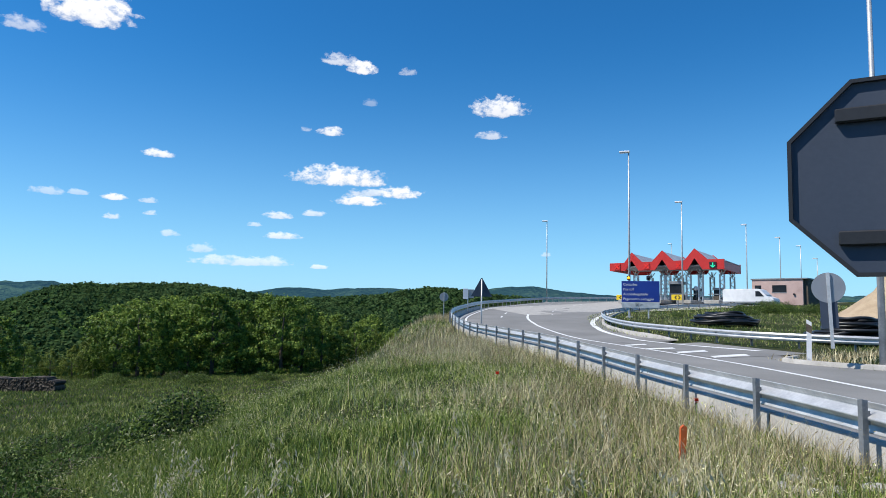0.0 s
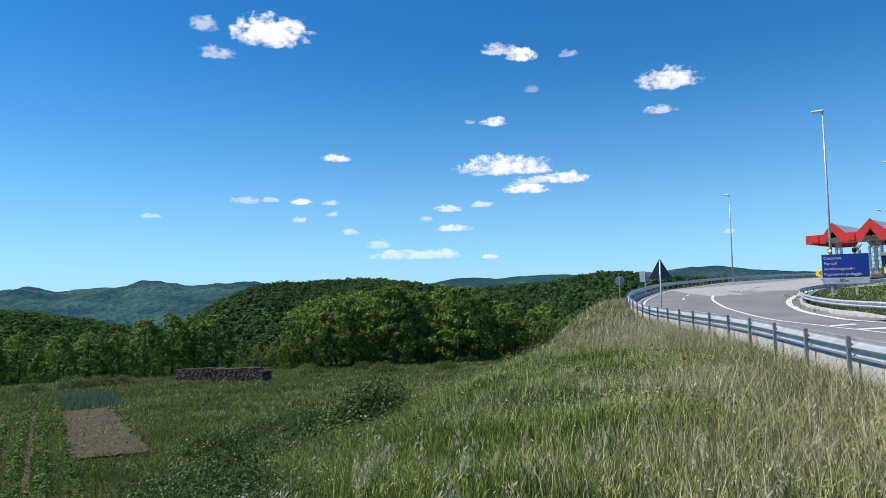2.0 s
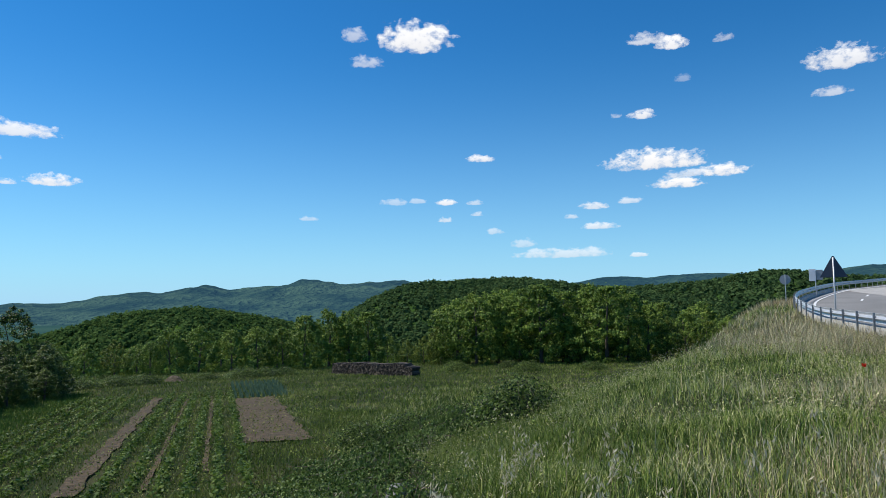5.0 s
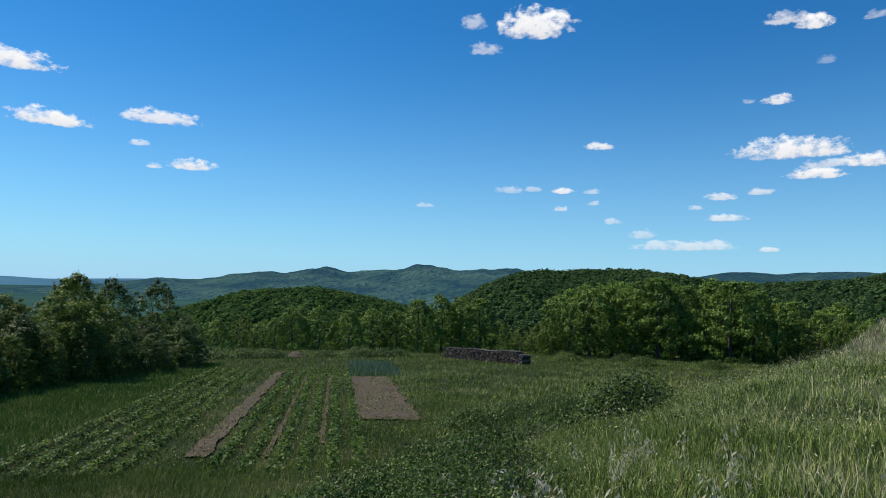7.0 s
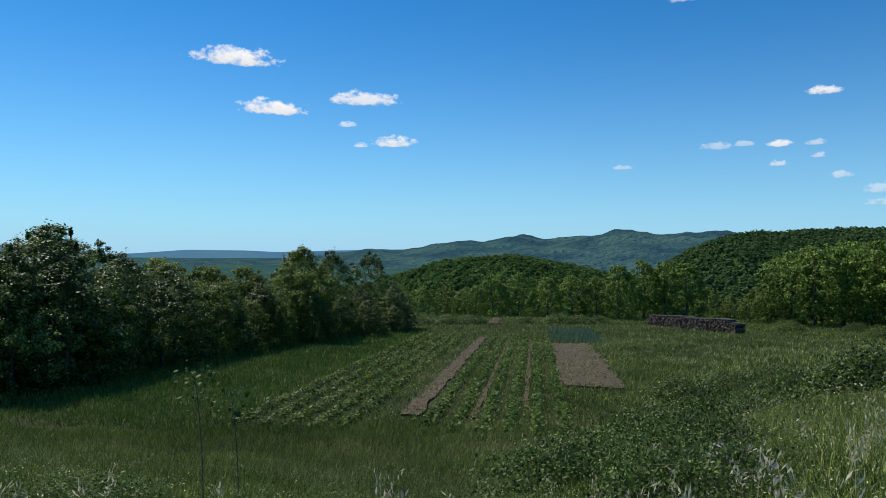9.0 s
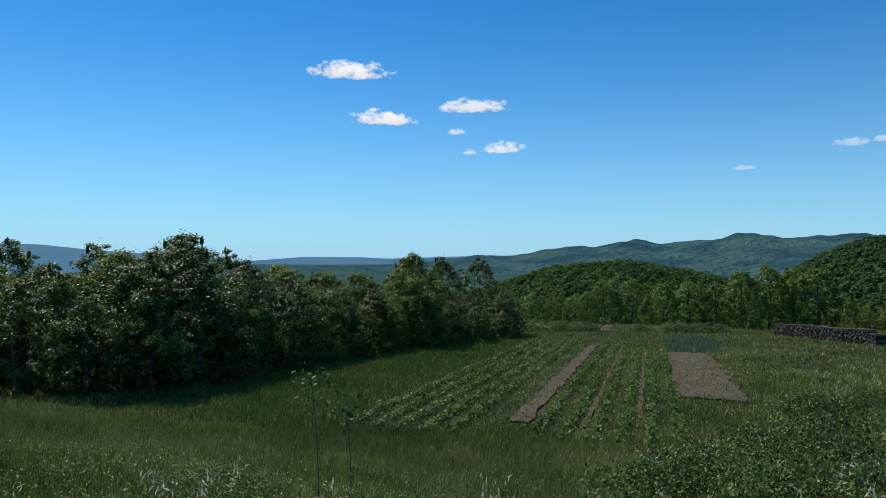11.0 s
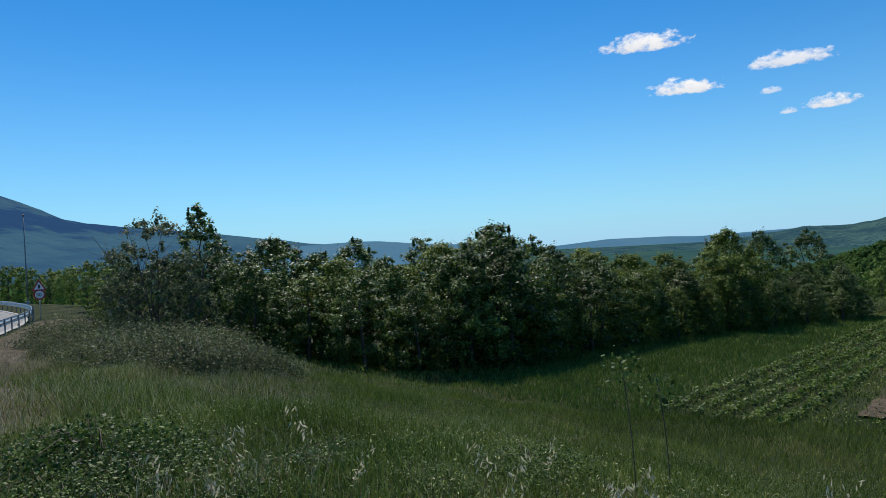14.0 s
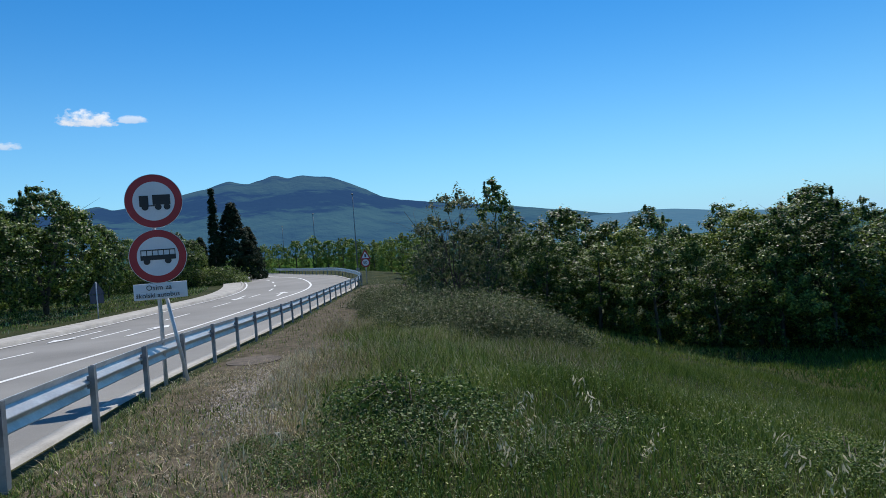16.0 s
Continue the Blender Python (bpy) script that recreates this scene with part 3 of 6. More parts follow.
def wood_on(ob, count, radius, cards, size, mat, label, seed):
    """Tree crowns over a hill, joined."""
    rg = np.random.default_rng(seed)
    g = GRID[ob.name]
    n, k = g.shape[:2]
    i, j = rg.integers(0, n - 1, count), rg.integers(2, k - 4, count)
    u, w = rg.uniform(size=(count, 1)), rg.uniform(size=(count, 1))
    p = (g[i, j] * (1 - u) + g[i + 1, j] * u) * (1 - w) + (g[i, j + 1] * (1 - u) + g[i + 1, j + 1] * u) * w
    r = radius * rg.uniform(.6, 1.3, (count, 1, 1))
    q = rg.normal(size=(count, cards, 3))
    q /= np.linalg.norm(q, axis=2)[:, :, None]
    q[:, :, 2] = np.abs(q[:, :, 2]) * 1.15
    c = (p[:, None] + q * r * rg.uniform(.75, 1.05, (count, cards, 1))).reshape(-1, 3)
    v, f = leaf_cards(c, q.reshape(-1, 3) * 1.6, size, rg, .5, .8)
    wood = new("woods", mesh_np("woods", v, f, mat))
    tagged(wood, label, "woods", kind="stuff")


HILL_OBS = [ridge("hill", c, d, dep, foot, mat, lab, .03, .5, 18, 2, s) for c, d, dep, foot, mat, lab, s in HILLS]

wood_on(HILL_OBS[0], 4600, 2.6, 30, .8, WOODS, "dense green woods covering a hill", 31)
wood_on(HILL_OBS[1], 4600, 2.1, 30, .65, WOODSLIGHT, "dense bright green woods covering a hill", 32)
wood_on(HILL_OBS[2], 4200, 3.2, 18, 1.3, WOODS, "dense dark green woods beyond the road", 33)


# ---- clouds ----
def cloud_material():
    m, nt, ln, bs = nodes_of("cloud")
    tc = nt.new("ShaderNodeTexCoord")
    info = nt.new("ShaderNodeObjectInfo")
    sep = nt.new("ShaderNodeSeparateXYZ")
    ln.new(tc.outputs["Object"], sep.inputs[0])

    def calc(op, a, b=None, c=None):
        n = nt.new("ShaderNodeMath")
        n.operation = op
        for k, v in enumerate((a, b, c)):
            if v is None:
                continue
            if isinstance(v, (int, float)):
                n.inputs[k].default_value = v
            else:
                ln.new(v, n.inputs[k])
        return n.outputs[0]
    x, y = sep.outputs[0], sep.outputs[1]
    off = calc('MULTIPLY', info.outputs["Random"], 90.0)
    scl = info.outputs["Color"]
    size = nt.new("ShaderNodeSeparateColor")
    ln.new(scl, size.inputs[0])
    vec = nt.new("ShaderNodeCombineXYZ")
    ln.new(calc('MULTIPLY', x, calc('MULTIPLY', size.outputs[0], 9.5)), vec.inputs[0])
    ln.new(calc('MULTIPLY', y, calc('MULTIPLY', size.outputs[1], 9.5)), vec.inputs[1])
    ln.new(off, vec.inputs[2])
    nz = nt.new("ShaderNodeTexNoise")
    nz.inputs["Scale"].default_value, nz.inputs["Detail"].default_value, nz.inputs["Roughness"].default_value = 1.0, 7, .62
    ln.new(vec.outputs[0], nz.inputs["Vector"])
    low = calc('MULTIPLY', calc('LESS_THAN', y, -.15), calc('MULTIPLY', calc('ADD', y, .15), 1.7))
    r2 = calc('ADD', calc('MULTIPLY', x, x), calc('MULTIPLY', calc('ADD', y, low), calc('ADD', y, low)))
    body = calc('SUBTRACT', calc('MULTIPLY_ADD', nz.outputs["Fac"], 3.0, -.68), r2)
    a = calc('MULTIPLY', calc('SMOOTH_MIN', calc('MAXIMUM', calc('MULTIPLY', calc('ADD', body, -.02), 1.5), 0), 1.0, .3), size.outputs[2])
    shade = calc('MULTIPLY_ADD', calc('ADD', y, nz.outputs["Fac"]), .22, .72)
    col = nt.new("ShaderNodeCombineColor")
    ln.new(calc('MINIMUM', shade, .95), col.inputs[0])
    ln.new(calc('MINIMUM', calc('MULTIPLY_ADD', shade, .93, .065), .97), col.inputs[1])
    ln.new(calc('MINIMUM', calc('MULTIPLY_ADD', shade, .8, .2), 1.0), col.inputs[2])
    em = nt.new("ShaderNodeEmission")
    ln.new(col.outputs[0], em.inputs[0])
    em.inputs[1].default_value = 1.18
    tr = nt.new("ShaderNodeBsdfTransparent")
    mx = nt.new("ShaderNodeMixShader")
    ln.new(calc('MINIMUM', a, 1.0), mx.inputs[0])
    ln.new(tr.outputs[0], mx.inputs[1])
    ln.new(em.outputs[0], mx.inputs[2])
    ln.new(mx.outputs[0], nt["Material Output"].inputs[0])
    return m


CLOUD = cloud_material()
CLOUDS = [  # azimuth, elevation, half width and half height in degrees, thickness
    (28.9, 21.3, 3.6, 1.9, 1), (33.2, 19.6, 1.4, .8, .5), (34.2, 21.6, 1.2, 1.0, .5),
    (9.4, 20.4, 1.6, .8, .7), (7.4, 19.9, 1.3, .9, 1), (3.5, 19.8, .8, .5, .4), (-4.6, 16.9, 2.7, 1.3, .9), (-3.8, 14.8, 1.4, .6, .6), (6.7, 17.2, .8, .5, .25),
    (10.0, 14.7, 1.2, .65, .9), (12, 14.8, .5, .35, .4), (23.6, 11.8, 1.3, .55, .9), (9.0, 10.9, 4.4, 1.35, 1), (4.0, 9.8, 2.1, .8, .95), (7.3, 9.1, 2.5, .75, 1), (6.6, 9.8, 2.2, .5, .6),
    (26.4, 8.2, 1.1, .45, .9), (30.9, 8.25, 1.3, .5, .4), (28.8, 8.35, .8, .35, .4), (24, 8.15, .9, .35, .5), (26.5, 6.75, .7, .4, .6), (23.8, 7.2, .6, .3, .5), (22.3, 5.7, .9, .45, .45),
    (13.9, 7.6, 1.4, .5, .7), (11.1, 7.9, 1.1, .4, .6), (15.9, 6.8, .7, .3, .5), (13.6, 5.9, 1.7, .45, .7), (16.6, 3.7, 4.2, .7, .55), (19.8, 4.6, 1.3, .6, .4), (10.5, 3.5, .8, .3, .6), (38, 6.85, 1.0, .3, .4),
    (69.9, 15.1, 3.6, 1.15, 1), (66.9, 11.4, 2.8, 1.0, 1), (59.4, 12.4, 3.1, 1.0, .85), (60.9, 10.4, .9, .4, .6), (57, 9.0, 2.1, .75, .9), (59.8, 8.75, .7, .35, .7),
    (138.8, 10.3, 2.4, .9, .85), (135.7, 10.4, 1.2, .45, .55), (144, 8.4, 1.2, .5, .5), (-8.5, 4.9, .5, .3, .4)]


def build_clouds():
    gx, gy = np.meshgrid(np.linspace(-1.3, 1.3, 9), np.linspace(-1.3, 1.3, 7), indexing="ij")
    v = np.column_stack([gx.ravel(), gy.ravel(), (-.12 * (gx ** 2 + gy ** 2)).ravel()])
    i, j = np.meshgrid(np.arange(8), np.arange(6), indexing="ij")
    a = i * 7 + j
    me = mesh_np("cloud", v, np.stack([a, a + 7, a + 8, a + 1], -1).reshape(-1, 4), CLOUD, smooth=True)
    for az, el, w, h, thick in CLOUDS:
        d = 4600.0
        e, b = radians(el), radians(az)
        p = Vector((-math.sin(b) * math.cos(e), math.cos(b) * math.cos(e), math.sin(e))) * d
        ob = new("cloud", me)
        ob.matrix_basis = look(p, p * 2) @ Matrix.Diagonal((math.tan(radians(w)) * d, math.tan(radians(h)) * d, 100, 1))
        ob.color = (min(1, .09 * w + .06), min(1, .12 * h + .05), thick, 1)
        tagged(ob, "small white fair-weather cloud in a blue sky", "cloud", "clouds", "structure")


build_clouds()


# ---- trees and bushes ----
def crown_points(rg, clumps, per, height, base, width, shape=1.0, clump_size=.16, hollow=.55):
    """Clumps of leaf places in an uneven crown between base and height; returns places and outward directions."""
    pts, nor = [], []
    lobes = [(rg.uniform(0, 2 * np.pi), rg.uniform(.15, .95), rg.uniform(.55, 1.0)) for _ in range(7)]
    for _ in range(clumps):
        w = rg.uniform(0, 1) ** .85
        prof = math.sin(math.pi * min(1, (.10 + .90 * w) ** shape)) ** .55 if shape > 0 else (1 - w ** 3) * (1 - .25 * w) if shape > -1.5 else (1.02 - w) ** .8
        th = rg.uniform(0, 2 * np.pi)
        lob = 1 + (.32 if shape > 0 else .08) * sum(math.exp(-((math.sin((th - l[0]) / 2) / .35) ** 2) - ((w - l[1]) / .22) ** 2) for l in lobes) - .12
        r = width * prof * lob * (hollow + (1 - hollow) * rg.uniform() ** .5)
        c = np.array([math.cos(th) * r, math.sin(th) * r, base + (height - base) * w])
        cs = clump_size * height * rg.uniform(.5, 1.15)
        if shape > 0 and rg.uniform() < .16:
            c = c * np.array([1.12, 1.12, 1.0]) + [0, 0, .07 * height * w]
            cs *= .5
        q = rg.normal(size=(per, 3))
        q /= np.linalg.norm(q, axis=1)[:, None]
        nor.append(q * 1.3)
        form = np.array([.36, .36, 1.3]) if shape > 0 and rg.uniform() < .25 else np.array([.85, .85, .55])
        q = q * cs * form * rg.uniform(.03, 1.3, (per, 1)) ** .75
        pts.append(c + q)
        out = c - np.array([0, 0, base + (height - base) * .45])
        nor[-1] += out / (np.linalg.norm(out) + 1e-6) * .8 + [0, 0, .6]
    return np.vstack(pts), np.vstack(nor)


def make_tree(name, height, width, base, clumps, per, leaf, mat, seed, label, category="tree", trunk=.03, lean=.05, shape=1.0, clump_size=.1, limbs=7, hollow=.55, stems=1):
    """Tapered trunk with limbs, and a crown of leaf clumps."""
    rg = np.random.default_rng(seed)
    tree = thing(name, Matrix(), label, category)
    allbm = bmesh.new()

    def add(bm):
        me = bpy.data.meshes.new("t")
        bm.to_mesh(me)
        bm.free()
        allbm.from_mesh(me)
        bpy.data.meshes.remove(me)
    for s in range(stems):
        dx, dy = (rg.normal(size=2) * (lean if stems == 1 else .18)) * height
        k = np.linspace(0, 1, 7)
        stem = np.column_stack([dx * k ** 1.5, dy * k ** 1.5, -.3 + (height * .86 + .3) * k]) + np.column_stack([rg.normal(size=(7, 2)) * .012 * height * k[:, None], np.zeros(7)])
        add(tube(stem, trunk * height * (1 - .85 * k) / (1 if stems == 1 else 1.8), 7))
        for _ in range(limbs):
            w = rg.uniform(.25, .85)
            o = np.array([np.interp(w, k, stem[:, c]) for c in range(3)])
            th = rg.uniform(0, 2 * np.pi)
            reach = width * rg.uniform(.5, .95)
            tip = o + [math.cos(th) * reach, math.sin(th) * reach, reach * rg.uniform(.3, .9)]
            mid = (o + tip) / 2 + rg.normal(size=3) * .06 * reach + [0, 0, .08 * reach]
            add(tube([o, mid, tip], np.array([.4, .25, .07]) * trunk * height * (1.1 - w) / (1 if stems == 1 else 1.5), 5))
    part("trunk", allbm, BARK, tree)
    pts, nor = crown_points(rg, clumps, per, height, base, width, shape, clump_size, hollow)
    v, f = leaf_cards(pts, nor, leaf, rg, .7)
    part("crown", mesh_np("crown", v, f, mat), mat, tree)
    return tree


def plant(src, az, d, scale=1.0, turn=None, squash=1.0, label=None, sink=.1):
    """A copy of a tree at an azimuth and distance, on the land."""
    x, y, z = at_az(az, d)
    ob = copy_thing(src, Matrix.Translation((x, y, z - sink)) @ Matrix.Rotation(rng.uniform(0, 6.28) if turn is None else turn, 4, 'Z') @ Matrix.Diagonal((scale, scale, scale * squash, 1)))
    if label:
        ob["label"] = label
    return ob


def settle(src, az, d, scale=1.0, squash=1.0, sink=.1):
    """Stands the first of a kind on the land."""
    x, y, z = at_az(az, d)
    src.matrix_basis = Matrix.Translation((x, y, z - sink)) @ Matrix.Diagonal((scale, scale, scale * squash, 1))
    return src


near_oak = [settle(make_tree("tree", 6, 2.5, .0, 170, 96, .06, OAK, 40 + i, "leafy green broad-leaved tree at the field's edge, dark beneath", clump_size=.085, trunk=.022, shape=.62, hollow=.4), 59 + i * 3.1, 58 - i * 3) for i in range(3)]
near_light = settle(make_tree("tree", 6, 2.4, .0, 170, 96, .062, OAKLIGHT, 50, "fresh green broad-leaved tree in the field hedge", clump_size=.085, trunk=.02, shape=.62, hollow=.4), 64.5, 45)
mid_oak = [settle(make_tree("tree", 9, 3.9, .5, 170, 64, .135, OAKMID, 60 + i, "green oak tree at the far edge of the field", clump_size=.09, shape=.75), 21.5 - i * 3.4, 90) for i in range(3)]
mid_light = settle(make_tree("tree", 9, 3.8, .2, 160, 64, .135, OAKLIGHT, 70, "yellow-green leafy tree at the edge of the woods", clump_size=.09, shape=.7), 24.5, 94)
mid_dark = settle(make_tree("tree", 9, 3.4, .3, 170, 72, .12, OAKMID, 71, "dark green leafy tree at the edge of the woods", clump_size=.085, shape=.75), 12.2, 90)
# the hedge's upper edge, and how far off its front stands: azimuth and elevation, azimuth and metres
HEDGE_TOP = [(56.2, -3.3), (58, -2.0), (59.9, -2.8), (61.3, -1.9), (63.5, -1.6), (65.5, -2.0), (68.6, -1.3), (71, -1.2), (74.3, -.55), (77.2, -.2), (79, .25), (81, .5), (82.6, 2.05), (85.3, 2.1), (86.3, 1.0),
             (88.7, 1.0), (90.5, .4), (94, .7), (96, 1.45), (98.8, .75), (100.5, 1.6), (102.7, 1.9), (106, 1.2), (110, .9), (113, .3), (116, -.4)]
HEDGE_FRONT = [(55.5, 53), (60, 47), (70, 36.5), (78.5, 29.5), (89, 25.3), (96.5, 25.5), (104, 27), (110, 31), (116, 38)]


def build_hedge():
    kinds = near_oak + [near_light]
    rg = np.random.default_rng(41)
    for back, pitch, low, high in ((0, 2.0, 2.4, 4.4), (1.8, 2.2, 1.4, 3.2), (3.8, 2.4, .2, 1.5), (6.2, 2.8, -.1, .6)):
        az = 57.0
        while az < 114:
            d = float(np.interp(az, *zip(*HEDGE_FRONT))) + back + rg.uniform(-.5, .5)
            el = float(np.interp(az, *zip(*HEDGE_TOP))) - rg.uniform(low, high) * 25 / d
            h = max(1.6, EYE + d * math.tan(radians(el)) - at_az(az, d)[2])
            k = 3 if rg.uniform() < (.6 if 61 < az < 78 else .12) else int(rg.integers(3))
            wide = rg.uniform(1.0, 1.35)
            x, y, z = at_az(az, d)
            copy_thing(kinds[k], Matrix.Translation((x, y, z - .1)) @ Matrix.Rotation(rg.uniform(0, 6.28), 4, 'Z') @ Matrix.Diagonal((h / 6.3 * wide, h / 6.3 * wide, h / 6.15, 1)))
            az += math.degrees(pitch / d) * rg.uniform(.8, 1.2)


build_hedge()


def build_trees():
    far = [mid_oak[0], mid_oak[1], mid_oak[2], mid_light, mid_dark]
    rows = [(56.5, 70, 5.0, 0), (54.5, 74, 4.6, 1), (52.5, 76, 5.6, 3), (50, 78, 4.8, 0), (48.6, 80, 6.6, 1), (46.5, 80, 6.8, 2), (44, 80, 6.2, 4), (42, 80, 6.6, 0), (40, 80, 6.4, 1),
            (38.3, 78, 7.6, 4), (36.3, 80, 8.4, 2), (34.6, 80, 8.2, 0), (33, 80, 8.0, 4), (31.4, 86, 5.0, 1), (29.8, 84, 4.2, 3), (28.4, 80, 4.6, 3), (27.0, 78, 6.6, 3), (25.6, 78, 8.6, 0), (24.0, 76, 9.0, 2),
            (22.2, 78, 9.2, 1), (20.4, 78, 9.6, 0), (18.6, 76, 10.0, 4), (16.8, 78, 9.2, 4), (15, 78, 9.2, 2), (13.3, 76, 9.6, 4), (11.6, 78, 8.6, 4), (10.1, 78, 7.4, 1), (8.6, 80, 6.0, 3), (7.1, 82, 6.2, 2), (5.6, 84, 5.8, 3),
            (4.0, 92, 5.6, 0), (23, 86, 9.6, 1), (19.5, 88, 10, 2), (14, 88, 9.6, 0), (44.8, 90, 6.2, 1), (51, 92, 6, 2), (35, 92, 8, 1), (40.5, 92, 7, 3), (26.4, 92, 7.5, 1), (9, 96, 8, 4), (6, 100, 8, 0)]
    for az, d, h, k in rows:
        plant(far[k], az, d, h / 9 * (.76, .76, .76, .68, .78)[k] * (.94 if az > 38.5 else 1.1 if az < 27 else 1))


build_trees()


# ---- toll plaza ----
def lettering(body, size, material, parent, m, label=""):
    cu = bpy.data.curves.new("lettering", 'FONT')
    cu.body, cu.size, cu.extrude = body, size, .004
    cu.align_x = 'LEFT'
    tmp = new("lettering_tmp", cu)
    me = bpy.data.meshes.new_from_object(tmp.evaluated_get(bpy.context.evaluated_depsgraph_get()))
    bpy.data.objects.remove(tmp)
    me.materials.clear()
    me.materials.append(material)
    return part("lettering", me, material, parent, label, m)


def glow_material(name, colour, strength):
    m, nt, ln, bs = nodes_of(name)
    bs.inputs["Base Color"].default_value = (*colour, 1)
    bs.inputs["Emission Color"].default_value = (*colour, 1)
    bs.inputs["Emission Strength"].default_value = strength
    return m


AMBER = glow_material("amber_lamp", (1.0, .42, .02), 1.6)
GREENLAMP = glow_material("green_signal", (.02, .7, .35), .8)
REDLAMP = glow_material("red_signal", (.7, .02, .01), .25)


def prism(outline, y0, y1):
    """A flat outline of (x, z) pushed from y0 to y1."""
    bm = bmesh.new()
    a = [bm.verts.new((x, y0, z)) for x, z in outline]
    b = [bm.verts.new((x, y1, z)) for x, z in outline]
    bm.faces.new(a)
    bm.faces.new(b[::-1])
    for i in range(len(a)):
        j = (i + 1) % len(a)
        bm.faces.new((a[j], a[i], b[i], b[j]))
    bmesh.ops.recalc_face_normals(bm, faces=bm.faces)
    return bm


def lattice(h, w=.55):
    """Four chords with zigzag bracing."""
    bm = bmesh.new()
    for x in (-w / 2, w / 2):
        for y in (-w / 2, w / 2):
            box(bm, x - .05, x + .05, y - .05, y + .05, 0, h)
    n = 7
    for i in range(n):
        z0, z1 = h * i / n, h * (i + 1) / n
        s = 1 if i % 2 else -1
        for y in (-w / 2, w / 2):
            d = Vector((w * s, 0, z1 - z0))
            m = Matrix.Translation((0, y, (z0 + z1) / 2)) @ d.to_track_quat('Z', 'Y').to_matrix().to_4x4() @ Matrix.Diagonal((.05, .05, d.length, 1))
            bmesh.ops.create_cube(bm, size=1, matrix=m)
            m = Matrix.Translation((y, 0, (z0 + z1) / 2)) @ Vector((0, w * s, z1 - z0)).to_track_quat('Z', 'Y').to_matrix().to_4x4() @ Matrix.Diagonal((.05, .05, d.length, 1))
            bmesh.ops.create_cube(bm, size=1, matrix=m)
    return bm


def toll_canopy():
    p0, p1 = Vector((23.1, 94.2, 3.6)), Vector((35.65, 85.9, 3.6))
    turn = math.atan2(p1.y - p0.y, p1.x - p0.x)
    W, D, B = (p1 - p0).length, 11.3, 4.2
    c = thing("toll_canopy", Matrix.Translation(p0) @ Matrix.Rotation(turn, 4, 'Z'), "red zigzag toll canopy on grey steel lattice columns", "toll canopy")
    k = W / 16.4
    xs = [0, 2.25, 3.36, 4.9, 6.35, 7.86, 9.5, 11.0, 12.4, 14.2, 16.4]
    tops = [1.06, 1.1, 2.5, 1.15, 1.15, 2.65, 1.2, 1.25, 2.78, 1.3, 1.3]
    top = [(x * k, B + t) for x, t in zip(xs, tops)]
    under = [(16.4 * k, B), (13.5 * k, B), (12.4 * k, B + 1.5), (11.4 * k, B), (8.9 * k, B), (7.86 * k, B + 1.45), (6.8 * k, B), (4.4 * k, B), (3.36 * k, B + 1.4), (2.4 * k, B), (0, B)]
    part("front_fascia", prism(top + under, 0, .25), CANOPYRED, c, "red sheet-metal zigzag fascia")
    part("back_fascia", prism(top + under, D - .25, D), CANOPYRED, c)
    for x in (.02, W - .22):
        part("side_fascia", boxed(x, x + .2, .26, D - .26, B, B + 1.05), CANOPYRED, c)
    roof = bmesh.new()
    for (xa, za), (xb, zb) in zip(top, top[1:]):
        vs = [roof.verts.new(q) for q in ((xa, .26, za - .12), (xb, .26, zb - .12), (xb, D - .26, zb - .12), (xa, D - .26, za - .12), (xa, .26, za - .2), (xb, .26, zb - .2), (xb, D - .26, zb - .2), (xa, D - .26, za - .2))]
        for q in ((0, 1, 2, 3), (7, 6, 5, 4), (0, 4, 5, 1), (1, 5, 6, 2), (2, 6, 7, 3), (3, 7, 4, 0)):
            roof.faces.new([vs[i] for i in q])
    part("roof", roof, SHEET, c, "pale grey folded roof sheeting")
    soffit = part("soffit", boxed(.25, W - .25, .3, D - .3, B + .55, B + .62), DARKZINC, c)
    me = bpy.data.meshes.new("column")
    b = lattice(B - .5)
    b.to_mesh(me)
    b.free()
    me.materials.append(ZINC)
    arm = tube([(0, 0, 0), (.55, 0, .75)], .06, 6)
    am = bpy.data.meshes.new("bracket")
    arm.to_mesh(am)
    arm.free()
    am.materials.append(ZINC)
    for x in (3.3, 7.3, 8.1, 11.0, 12.7, 15.6):
        for y in (2.2, D - 2.2):
            col = part("column", me, ZINC, c, m=Matrix.Translation((x * k, y, 0)))
            for w in range(4):
                part("bracket", am, ZINC, col, m=Matrix.Translation((0, 0, B - .6)) @ Matrix.Rotation(w * math.pi / 2, 4, 'Z'))
    for x, mat, cross in ((1.2, REDLAMP, 1), (5.6, REDLAMP, 1), (10.2, REDLAMP, 1), (14.9, GREENLAMP, 0)):
        pane = part("lane_signal", boxed(x * k - .42, x * k + .42, -.1, -.01, B + .15, B + .95), BLACK if not cross else CANOPYRED, c)
        bm = bmesh.new()
        if cross:
            for s in (-1, 1):
                bmesh.ops.create_cube(bm, size=1, matrix=Matrix.Translation((x * k, -.12, B + .55)) @ Matrix.Rotation(s * math.pi / 4, 4, 'Y') @ Matrix.Diagonal((.75, .03, .11, 1)))
        else:
            box(bm, x * k - .06, x * k + .06, -.14, -.11, B + .45, B + .85)
            for s in (-1, 1):
                bmesh.ops.create_cube(bm, size=1, matrix=Matrix.Translation((x * k + s * .12, -.125, B + .38)) @ Matrix.Rotation(s * -math.pi / 4, 4, 'Y') @ Matrix.Diagonal((.38, .03, .11, 1)))
        part("symbol", bm, mat, pane, "dark red cross" if cross else "lit green arrow")
    base = Matrix.Translation(p0) @ Matrix.Rotation(turn, 4, 'Z')
